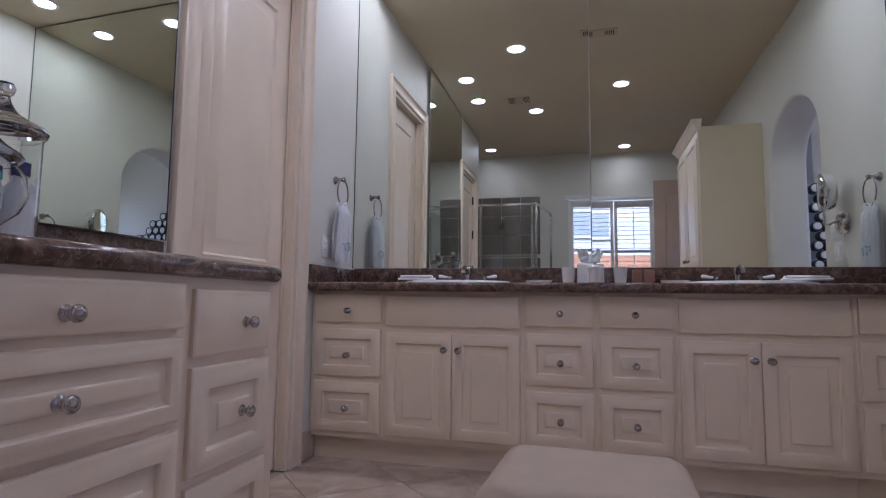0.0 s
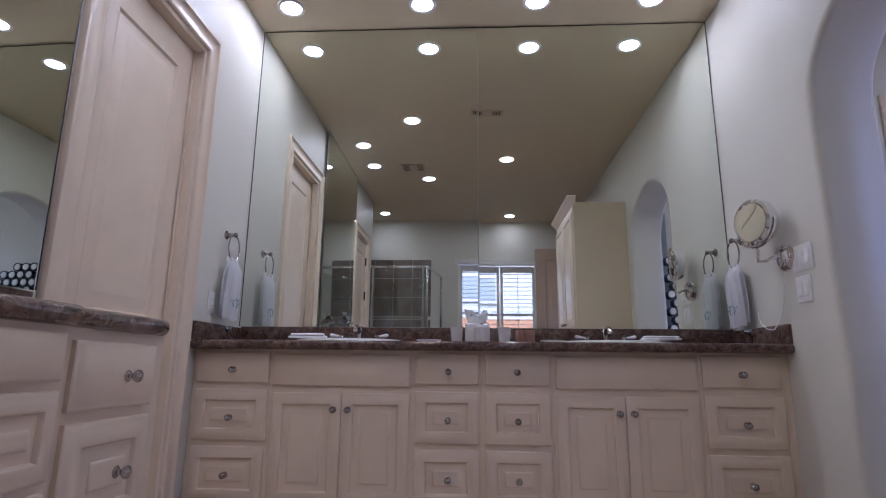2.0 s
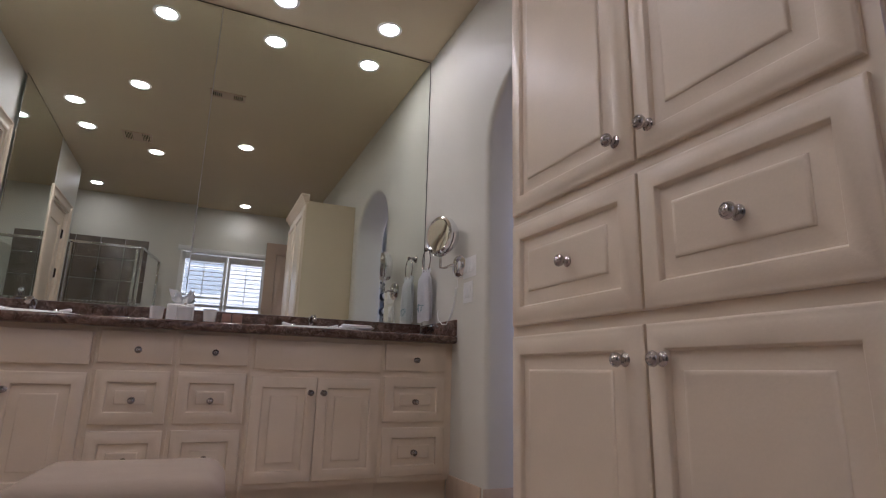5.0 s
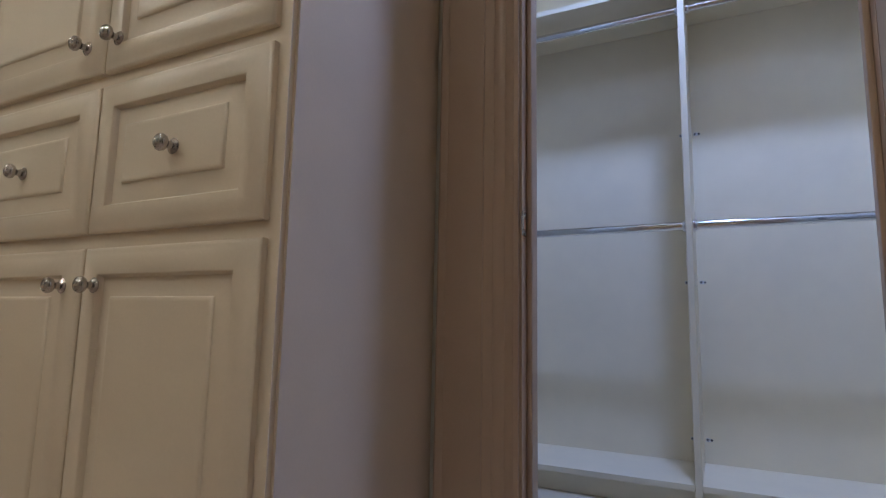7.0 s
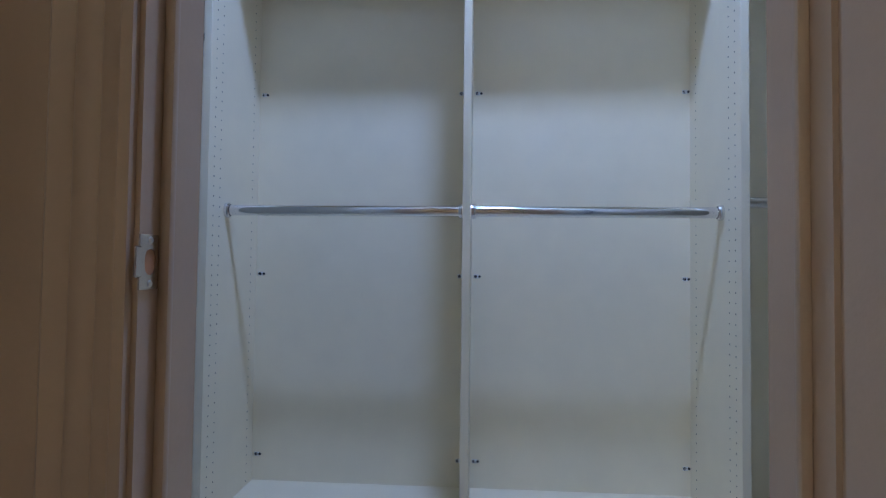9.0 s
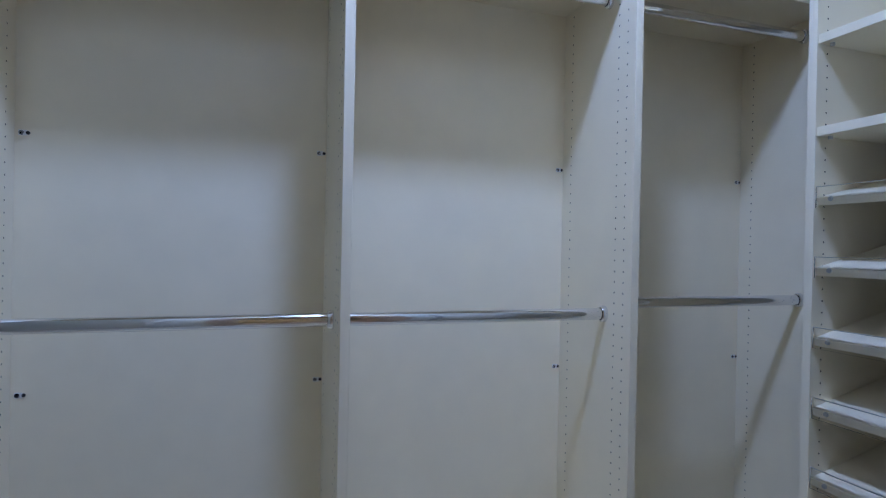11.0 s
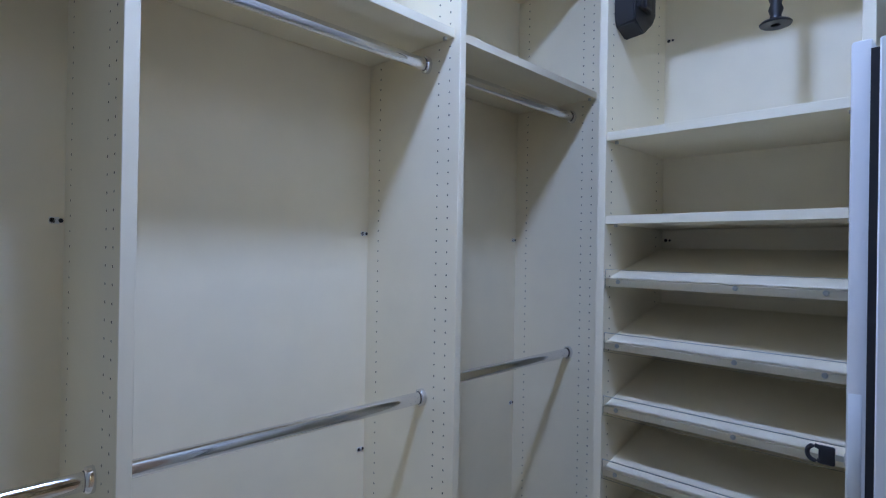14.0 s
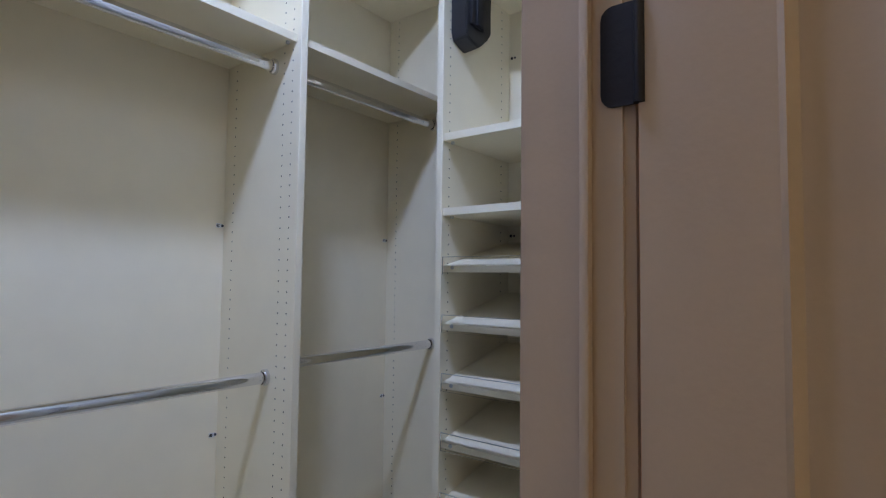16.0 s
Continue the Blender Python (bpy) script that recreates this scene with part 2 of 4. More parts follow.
structure("floor", bm_box(-2.6, 3.3, -2.4, 3.5, -0.12, -0.006), M_GROUT, "grouted floor bed under beige stone tiles", "floor")
structure("ceiling", bm_box(-2.6, 3.3, -2.4, 3.5, CEIL, CEIL + 0.1), M_CEIL, "flat tan painted ceiling with recessed lights", "ceiling")
structure("wall_north", bm_box(WX - 0.12, EX + 0.3, NY + 0.006, NY + 0.13, -0.02, CEIL), M_WALL, "painted wall behind the vanity mirror")

bm = bmesh.new()
D1H = 2.49
D1, D2 = (1.745, 2.52), (-0.70, 0.05)            # door openings in the west wall
for a, b, z0 in ((D1[1], NY + 0.006, -0.02), (D2[1], D1[0], -0.02), (-1.0, D2[0], -0.02), (D1[0], D1[1], D1H), (D2[0], D2[1], DOORH)):
    box(bm, WX - 0.12, WX, a, b, z0, CEIL)
structure("wall_west", bm, M_WALL, "pale painted wall with two door openings")
structure("wall_shower_front", bm_box(-2.5, WX - 0.12, -1.0, -0.88, -0.02, CEIL), M_WALL, "painted return wall beside the shower")
structure("wall_shower_side", bm_box(-2.6, -2.48, SY, -0.88, -0.02, CEIL), M_WALL, "painted outer wall of the shower")

# east wall with its arch, all edges softly rounded
A0, A1, SPRING, EB = 1.25, 2.31, 2.02, 1.84
line = [(A0, -0.02, -1, 0), (A0, SPRING, -1, 0)]
for i in range(1, 24):
    a = math.pi * (1 - i / 24)
    n = Vector((math.cos(a) / 0.53, math.sin(a) / 0.42)).normalized()
    line.append(((A0 + A1) / 2 + (A1 - A0) / 2 * math.cos(a), SPRING + 0.42 * math.sin(a), n.x, n.y))
line += [(A1, SPRING, 1, 0), (A1, -0.02, 1, 0)]
bm = bmesh.new()
RND = 0.032
sec = [(EX + RND * (1 - math.sin(k * math.pi / 8)), RND * (1 - math.cos(k * math.pi / 8))) for k in range(4, -1, -1)]
sec += [(EB - EX + EX - (x - EX), o) for x, o in sec[::-1]]
loops = [[bm.verts.new((x, y + ny * o, z + nz * o)) for y, z, ny, nz in line] for x, o in sec]
for p, q in zip(loops, loops[1:]):
    for i in range(len(line) - 1):
        bm.faces.new((p[i], p[i + 1], q[i + 1], q[i]))
for lp, x in ((loops[0], EX), (loops[-1], EB)):
    top = [bm.verts.new((x, v.co.y, CEIL)) for v in lp[1:-1]]
    for i in range(len(top) - 1):
        bm.faces.new((lp[i + 1], lp[i + 2], top[i + 1], top[i]))
    for v0, v1, t, ye in ((lp[0], lp[1], top[0], 0.14), (lp[-1], lp[-2], top[-1], NY + 0.006)):
        e = [bm.verts.new((x, ye, z)) for z in (-0.02, v1.co.z, CEIL)]
        bm.faces.new((v0, v1, e[1], e[0]))
        bm.faces.new((v1, t, e[2], e[1]))
for ye in (0.14, NY + 0.006):
    bm.faces.new([bm.verts.new(c) for c in ((EX, ye, -0.02), (EB, ye, -0.02), (EB, ye, CEIL), (EX, ye, CEIL))])
structure("wall_east", bm, M_WALL, "pale painted wall with a round-edged arch opening")

bm = bmesh.new()
for a, b, z0 in ((JL + 0.019, 0.14, -0.02), (-2.35, JR - 0.019, -0.02), (JR - 0.019, JL + 0.019, DOORH + 0.001)):
    box(bm, CX0, CX1, a, b, z0, CEIL)
structure("wall_closet", bm, M_WALL, "painted wall with the closet doorway")

bm = bmesh.new()
WIN = (-0.26, 0.98, 0.92, 2.40)
for x0, x1, z0, z1 in ((-2.6, WIN[0], -0.02, CEIL), (WIN[1], CX0, -0.02, CEIL), (WIN[0], WIN[1], -0.02, WIN[2]), (WIN[0], WIN[1], WIN[3], CEIL)):
    box(bm, x0, x1, SY - 0.14, SY, z0, CEIL if z1 == CEIL else z1)
structure("wall_south", bm, M_WALL, "painted outer wall with a shuttered window")
structure("wall_closet_back", bm_box(BACK + 0.02, 3.20, -2.4, 1.0995, -0.02, CEIL), M_WALL, "closet rear wall behind the panels")
structure("wall_closet_south", bm_box(CX1, BACK + 0.02, -2.4, -2.15, -0.02, CEIL), M_WALL, "closet end wall behind the shoe shelves")
structure("wall_closet_north", bm_box(CX1 + 0.28, BACK + 0.02, 0.95, 1.10, -0.02, CEIL), M_WALL, "closet end wall")
bm = bmesh.new()
for a, b, z0, z1 in ((1.10, 1.30, -0.02, CEIL), (2.14, 3.5, -0.02, CEIL), (1.30, 2.14, -0.02, 0.72), (1.30, 2.14, 2.18, CEIL)):
    box(bm, 3.15, 3.27, a, b, z0, z1)
structure("wall_passage_east", bm, M_WALL, "plain wall of the passage with a window opening")
structure("wall_passage_north", bm_box(EX + 0.3, 3.15, NY + 0.006, NY + 0.13, -0.02, CEIL), M_WALL, "plain end wall of the passage")

# floor tiles, laid diagonally
TS = 0.452
tile = mesh_of("tile", bm_box(-TS / 2 + 0.002, TS / 2 - 0.002, -TS / 2 + 0.002, TS / 2 - 0.002, -0.008, 0.0, bevel=0.0015, seg=1), M_TILE)
tile_floor = tagged(new("floor_tiles"), label="beige travertine tiles laid diagonally with thin joints", category="floor", kind="structure")
RX0, RX1, RY0, RY1 = -1.46, CX0 + 0.055, -1.94, 3.0
for i in range(-9, 10):
    for j in range(-9, 10):
        x = (i + j) * TS / math.sqrt(2) + 0.1
        y = (i - j) * TS / math.sqrt(2) + 0.6
        if not (RX0 - 0.3 < x < RX1 + 0.3 and RY0 - 0.3 < y < RY1 + 0.3):
            continue
        m = at(x, y, random.uniform(-0.0004, 0.0004), 45)
        if RX0 + 0.33 < x < RX1 - 0.33 and RY0 + 0.33 < y < RY1 - 0.33:
            part("tile", tile, None, tile_floor, at=m)
            continue
        bm = bmesh.new()
        bm.from_mesh(tile)
        for co, no in (((RX0, 0, 0), (-1, 0, 0)), ((RX1, 0, 0), (1, 0, 0)), ((0, RY0, 0), (0, -1, 0)), ((0, RY1, 0), (0, 1, 0))):
            inv = m.inverted()
            bmesh.ops.bisect_plane(bm, geom=bm.verts[:] + bm.edges[:] + bm.faces[:], plane_co=inv @ Vector(co), plane_no=inv.to_3x3() @ Vector(no), clear_outer=True)
        if bm.faces:
            part("tile", bm, M_TILE, tile_floor, at=m)

structure("floor_closet", bm_box(CX0 + 0.056, BACK + 0.02, -2.15, 0.95, -0.005, 0.0005), M_CFLOOR, "plain pale grey closet floor", "floor")

# base tiles by the arch
base = tagged(new("baseboard"), label="tan stone base tiles with a rounded top", category="baseboard", kind="structure")
part("base_tile", bm_box(EX - 0.014, EX - 0.001, A1 + 0.03, 2.76, 0, 0.15, bevel=0.005), M_BASE, base)
part("base_tile", bm_box(EX - 0.014, EX + 0.28, A1 - 0.014, A1 - 0.001, 0, 0.15, bevel=0.005), M_BASE, base)
part("base_tile", bm_box(WX + 0.001, WX + 0.014, 2.64, 2.78, 0, 0.15, bevel=0.005), M_BASE, base)
part("base_tile", bm_box(CX0 - 0.014, CX0 - 0.001, SY, -1.0, 0, 0.15, bevel=0.005), M_BASE, base)


# ---- doors and casings ----
def casing_profile():
    return [(0, 0), (0, 0.016), (0.008, 0.021), (0.014, 0.017), (0.024, 0.017), (0.030, 0.014), (0.072, 0.011), (0.080, 0.016), (0.088, 0.026), (0.100, 0.026), (0.104, 0.020), (0.104, 0)]


def wide_profile():
    return [(0.98 * w, d) for w, d in ((0, 0), (0, 0.014), (0.010, 0.018), (0.016, 0.014), (0.030, 0.014), (0.034, 0.011), (0.038, 0.014), (0.060, 0.014), (0.064, 0.011), (0.068, 0.014), (0.086, 0.018), (0.092, 0.013), (0.190, 0.013), (0.196, 0.020), (0.206, 0.022), (0.212, 0.016), (0.212, 0))]


def casing(parent, plane, y0, y1, top, side, mat=M_SHADED_TAN, prof=None):
    """Moulded trim round an opening in a wall at x = plane; side: the way that it faces in x."""
    for name, a in (("side_casing", y0), ("side_casing", y1)):
        s = -1 if a == y0 else 1
        bm = bmesh.new()
        lo = [bm.verts.new((plane + side * d, a + s * (w + 0.006), 0)) for w, d in (prof or casing_profile())]
        hi = [bm.verts.new((plane + side * d, a + s * (w + 0.006), top + w + 0.006)) for w, d in (prof or casing_profile())]
        for i in range(len(lo)):
            j = (i + 1) % len(lo)
            bm.faces.new((lo[i], lo[j], hi[j], hi[i]))
        bm.faces.new(lo)
        part(name, bm, mat, parent)
    bm = bmesh.new()
    lo = [bm.verts.new((plane + side * d, y0 - w - 0.006, top + w + 0.006)) for w, d in (prof or casing_profile())]
    hi = [bm.verts.new((plane + side * d, y1 + w + 0.006, top + w + 0.006)) for w, d in (prof or casing_profile())]
    for i in range(len(lo)):
        j = (i + 1) % len(lo)
        bm.faces.new((lo[i], lo[j], hi[j], hi[i]))
    part("head_casing", bm, mat, parent)


def jamb(parent, x0, x1, y0, y1, top, stop, mat=M_SHADED_TAN):
    for y, s in ((y0, 1), (y1, -1)):
        part("jamb", bm_box(x0, x1, min(y, y + s * 0.018), max(y, y + s * 0.018), 0, top), mat, parent)
        a, b = y + s * 0.018, y + s * 0.031
        part("door_stop", bm_box(stop, stop + 0.012, min(a, b), max(a, b), 0, top - 0.018, bevel=0.003), mat, parent)
    part("head_jamb", bm_box(x0, x1, y0 + 0.018, y1 - 0.018, top - 0.018, top), mat, parent)


def panel_leaf(w, h, t, panels):
    """A door leaf in x-z, centred in x, with sunk panels on both faces."""
    bm = bm_box(-w / 2, w / 2, -t / 2 + 0.013, t / 2 - 0.013, 0, h)
    sw = 0.125
    xs = (-w / 2, -w / 2 + sw, w / 2 - sw, w / 2)
    zs = sorted({0.0, h} | {z for p in panels for z in p})
    for s in (-1, 1):
        y0, y1 = sorted((s * (t / 2 - 0.013), s * t / 2))
        for x0, x1 in ((xs[0], xs[1]), (xs[2], xs[3])):
            box(bm, x0, x1, y0, y1, 0, h)
        for z0, z1 in zip(zs, zs[1:]):
            if (z0, z1) not in panels:
                box(bm, xs[1], xs[2], y0, y1, z0, z1)
        for z0, z1 in panels:
            pw, ph = xs[2] - xs[1], z1 - z0
            m = Matrix.Translation((0, 0, (z0 + z1) / 2)) @ (Matrix() if s < 0 else Matrix.Rotation(math.pi, 4, "Z"))
            rings_rect(bm, pw, ph, [(0, -t / 2 + 0.0125), (0, -t / 2), (0.006, -t / 2 - 0.003), (0.016, -t / 2 + 0.009), (0.024, -t / 2 + 0.010), (0.075, -t / 2 + 0.001), (0.079, -t / 2 - 0.0005), (0.083, -t / 2 - 0.0005)], m)
    return bm


def hinge(parent, m, h=0.112):
    bm = bm_box(-0.040, -0.001, -0.0015, 0.0015, -h / 2, h / 2)
    bmesh.ops.bevel(bm, geom=[e for e in bm.edges if abs(e.verts[0].co.y - e.verts[1].co.y) > 0.001 and e.verts[0].co.x > -0.01], offset=0.014, segments=4, affect="EDGES", profile=0.5)
    o = part("hinge_leaf", bm, M_BRONZE, parent, "dark bronze hinge", at=m)
    kn = lathe(bmesh.new(), [(0, -h / 2), (0.006, -h / 2), (0.006, h / 2), (0, h / 2)], 10)
    part("hinge_pin", kn, M_BRONZE, o, at=at(-0.043, 0.002, 0))
    for z in (-0.033, 0, 0.033):
        sc = lathe(bmesh.new(), [(0, 0), (0.0035, 0), (0.0025, 0.001), (0, 0.001)], 8)
        part("screw", sc, M_BRONZE, o, at=pose(-0.025, -0.0015, z, 90, 0, 0))


# west door, closed
d = tagged(new("door_1"), label="closed cream panel door in a moulded frame", category="door", kind="structure")
casing(d, WX, D1[0], D1[1], D1H, 1, M_CAB)
jamb(d, WX - 0.12, WX, D1[0], D1[1], D1H, WX - 0.055, M_CAB)
part("door_leaf", panel_leaf(0.735, 2.46, 0.040, [(0.24, 0.88), (1.01, 2.31)]), M_CAB, d, at=at(WX - 0.078, (D1[0] + D1[1]) / 2, 0.008, 90))
# second west door, seen in the mirror
d = tagged(new("door_2"), label="cream panel door with dark bronze hinges", category="door", kind="structure")
casing(d, WX, D2[0], D2[1], DOORH, 1, M_CAB)
jamb(d, WX - 0.12, WX, D2[0], D2[1], DOORH, WX - 0.075, M_CAB)
part("door_leaf", panel_leaf(0.71, 2.41, 0.040, [(0.24, 0.95), (1.08, 2.26)]), M_CAB, d, at=at(WX - 0.045, (D2[0] + D2[1]) / 2, 0.008, 90))
for z in (0.3, 1.25, 1.72, 2.18):
    hinge(d, pose(WX - 0.003, D2[0] + 0.0215, z, 0, 0, 0))

# closed door in the passage
d = tagged(new("door_4"), label="door in a pale frame at the passage end, its shade painted tan", category="door", kind="structure")
part("side_casing", bm_box(2.565, 2.655, NY - 0.018, NY + 0.005, 0, 2.44, bevel=0.006), M_CAB, d)
part("head_casing", bm_box(2.565, 3.15, NY - 0.018, NY + 0.005, 2.4405, 2.53, bevel=0.006), M_CAB, d)
# The leaf's tan carries the shade at the passage end.
leaf = part("door_leaf", bm_box(2.656, 3.148, NY - 0.010, NY + 0.005, 0.01, 2.438), M_SHADED_TAN, d)
# Black plate in place of a dark-rimmed wall keypad, set on the leaf.
part("keypad_plate", bm_box(2.665, 2.715, NY - 0.022, NY - 0.0101, 1.38, 1.46, bevel=0.008), M_BLACK, leaf, "black plate standing for a wall keypad")
# closet doorway with its open leaf
d = tagged(new("door_3"), label="open cream panel door of the closet, shade painted in, standing into the bathroom", category="door", kind="structure")
# Casings, jambs and leaf: the cabinet cream, darkened to hold the shade here.
casing(d, CX0, JR, JL, DOORH, -1, prof=wide_profile())
casing(d, CX1, JR, JL, DOORH, 1, prof=[(w, 0.6 * h) for w, h in casing_profile()])
jamb(d, CX0 - 0.002, CX1 + 0.002, JR - 0.018, JL + 0.018, DOORH, CX0 + 0.031)
LEAF = JL - JR - 0.006
leaf = part("door_leaf", panel_leaf(LEAF, 2.41, 0.038, [(0.24, 0.825), (0.985, 2.26)]), M_SHADED_TAN, d, at=at(CX0 - 0.0205 - LEAF / 2, JR - 0.016, 0.008))
part("leaf_edge", bm_box(LEAF / 2 + 0.0002, LEAF / 2 + 0.0012, -0.017, 0.017, 0.005, 2.405), M_WOODRAW, leaf, "bare wood hinge edge")
for z in (0.25, 1.655, 2.2):
    hinge(d, pose(CX0 + 0.022, JR + 0.0015, z, 0, 0, 0))
    part("hinge_leaf", bm_box(-0.001, 0.001, -0.017, 0.017, -0.052, 0.052), M_BRONZE, leaf, "dark bronze hinge", at=at(LEAF / 2 + 0.0022, 0, z - 0.008))
# strike plate on the latch jamb
bm = bmesh.new()
outer = [(-0.016, -0.029), (0.016, -0.029), (0.016, 0.029), (-0.016, 0.029)]
hole = [(0.010 * math.cos(a) + 0.002, 0.014 * math.copysign(abs(math.sin(a)) ** 0.6, math.sin(a))) for a in [2 * math.pi * (i + 0.5) / 12 for i in range(12)]]
ov = [bm.verts.new((x, 0, z)) for x, z in outer]
hv = [bm.verts.new((x, 0, z)) for x, z in hole]
es = [bm.edges.new((l[i], l[(i + 1) % len(l)])) for l in (ov, hv) for i in range(len(l))]
bmesh.ops.triangle_fill(bm, edges=es, use_beauty=True)
ret = bmesh.ops.extrude_face_region(bm, geom=bm.faces[:])
bmesh.ops.translate(bm, verts=[v for v in ret["geom"] if isinstance(v, bmesh.types.BMVert)], vec=(0, -0.002, 0))
box(bm, -0.026, -0.015, -0.004, -0.001, -0.016, 0.016, bevel=0.001, seg=1)
plate = part("strike_plate", bm, M_NICKEL, d, "steel strike plate with two screws", at=at(CX0 + 0.012, JL - 0.0005, 0.926))
part("latch_hole", bm_box(-0.010, 0.012, -0.0006, 0.0, -0.015, 0.015), M_WOODRAW, plate)
for z in (-0.023, 0.023):
    part("screw", lathe(bmesh.new(), [(0, 0.0012), (0.003, 0.0012), (0.004, 0)], 10), M_STEEL, plate, at=pose(0.002, -0.002, z, 90, 0, 0))


# ---- ceiling lights and vents ----
light_lens = mesh_of("lens", lathe(bmesh.new(), [(0, 0.0), (0.064, 0.0), (0.064, 0.002), (0, 0.002)], 32), M_LENS)
dim_lens = light_lens.copy()
dim_lens.materials[0] = M_LENS_DIM
light_trim = mesh_of("trim_ring", lathe(bmesh.new(), [(0.064, 0.003), (0.066, -0.004), (0.084, -0.006), (0.088, 0.0), (0.088, 0.003), (0.064, 0.003)], 32), M_WHITE)
# The last one, in the passage, is unseen and added to brighten it.
for x, y in ((-1.19, 2.989), (-0.334, 2.989), (0.394, 2.989), (1.11, 2.989), (-0.591, 1.788), (-1.171, 1.201), (-1.166, 0.588), (-0.559, 0.122), (0.361, 0.793), (-1.365, -1.465), (0.541, -1.556), (2.45, 2.2)):
    lt = thing("recessed_light", "lit round recessed ceiling light with white trim", "ceiling light", at(x, y, CEIL - 0.004), group="recessed ceiling lights")
    part("trim_ring", light_trim, None, lt)
    part("lens", dim_lens if y < -1.0 else light_lens, None, lt)


def vent(x, y, w, h):
    v = thing("ceiling_vent", "painted metal ceiling air vent with slats", "vent", at(x, y, CEIL))
    bm = bmesh.new()
    for a, b, c, e in ((-w / 2, w / 2, -h / 2, -h / 2 + 0.018), (-w / 2, w / 2, h / 2 - 0.018, h / 2), (-w / 2, -w / 2 + 0.018, -h / 2, h / 2), (w / 2 - 0.018, w / 2, -h / 2, h / 2), (-w / 6, w / 6, -h / 2 + 0.018, h / 2 - 0.018)):
        box(bm, a, b, c, e, -0.008, 0)
    part("frame", bm, M_SHADED_TAN, v)
    part("backing", bm_box(-w / 2 + 0.01, w / 2 - 0.01, -h / 2 + 0.01, h / 2 - 0.01, -0.002, -0.0005), M_HOLE, v)
    sl = mesh_of("slat", bm_box(-0.003, 0.003, -h / 2 + 0.018, h / 2 - 0.018, -0.007, -0.003), M_CEIL)
    n = 5
    for s in (-1, 1):
        for i in range(n):
            part("slat", sl, None, v, at=at(s * (w / 6 + (w / 3 - 0.018) * (i + 0.7) / n), 0, 0))


vent(0.115, 1.944, 0.30, 0.12)
vent(-0.714, 0.515, 0.28, 0.24)


# ---- cabinet fronts ----
KNOB = mesh_of("knob", lathe(bmesh.new(), [(0, 0), (0.0145, 0), (0.0155, 0.002), (0.0125, 0.005), (0.0075, 0.008), (0.0065, 0.015), (0.010, 0.019), (0.0145, 0.022), (0.0165, 0.027), (0.0155, 0.032), (0.0125, 0.0345), (0.0115, 0.0335), (0.0095, 0.036), (0.005, 0.0385), (0, 0.039)], 24), M_NICKEL)
OGEE = [(0.0, 0.0), (0.0, -0.011), (0.004, -0.015), (0.007, -0.0155), (0.016, -0.021)]


def front_mesh(w, h, raised):
    prof = list(OGEE)
    if raised:
        fw = min(0.052, 0.21 * min(w, h))
        rs = min(0.034, 0.12 * min(w, h))
        prof += [(fw, -0.021), (fw + 0.002, -0.0195), (fw + 0.0045, -0.0135), (fw + 0.007, -0.0085), (fw + 0.011, -0.008), (fw + 0.010 + rs, -0.0150), (fw + 0.012 + rs, -0.0185), (fw + 0.015 + rs, -0.0200), (fw + 0.020 + rs, -0.0200)]
    return mesh_of("front", rings_rect(bmesh.new(), w, h, prof), M_CAB)


def front(parent, name, x0, x1, z0, z1, raised=True, knob=None, y=0.0):
    """A drawer or door front lying on the plane y of its unit; knob: its place in the front."""
    o = part(name, front_mesh(x1 - x0, z1 - z0, raised), None, parent, at=at((x0 + x1) / 2, y, (z0 + z1) / 2))
    if knob:
        part("knob", KNOB, None, o, "polished nickel knob", at=pose(knob[0] - (x0 + x1) / 2, -0.020, knob[1] - (z0 + z1) / 2, 90, 0, 0))
    return o


VF = 2.741                # face frame of the vanity


def vanity_unit(x0, x1, kind, cols, knobs):
    u = thing("vanity_cabinet", "cream painted vanity unit with %s" % ("three drawers" if kind == "drawers" else "a false front over two doors"), "cabinet", at((x0 + x1) / 2, VF, 0), group="vanity units")
    c = (x0 + x1) / 2
    part("body", bm_box(x0 - c + 0.0004, x1 - c - 0.0004, 0, NY - VF - 0.002, 0.125, 0.893), M_CAB, u)
    part("toe_kick", bm_box(x0 - c + 0.0004, x1 - c - 0.0004, 0.055, 0.08, 0, 0.1245), M_CAB, u)
    a, b = cols[0] - c, cols[1] - c
    if kind == "drawers":
        k = knobs - c
        front(u, "drawer", a, b, 0.727, 0.879, False, (k, 0.789))
        front(u, "drawer", a, b, 0.443, 0.692, True, (k, 0.554))
        front(u, "drawer", a, b, 0.155, 0.413, True, (k, 0.280))
    else:
        front(u, "false_front", a, b, 0.713, 0.870, False)
        mid = (knobs[0] + knobs[1]) / 2 - c
        front(u, "door", a, mid - 0.002, 0.152, 0.678, True, (knobs[0] - c, 0.598))
        front(u, "door", mid + 0.002, b, 0.152, 0.678, True, (knobs[1] - c, 0.598))
    return u


vanity_unit(WX + 0.001, -1.046, "drawers", (-1.438, -1.062), -1.244)
vanity_unit(-1.046, -0.319, "doors", (-1.032, -0.335), (-0.713, -0.639))
vanity_unit(-0.319, 0.031, "drawers", (-0.303, 0.014), -0.136)
vanity_unit(0.031, 0.384, "drawers", (0.049, 0.368), 0.208)
vanity_unit(0.384, 1.101, "doors", (0.400, 1.087), (0.701, 0.770))
vanity_unit(1.101, EX - 0.001, "drawers", (1.116, 1.492), 1.300)

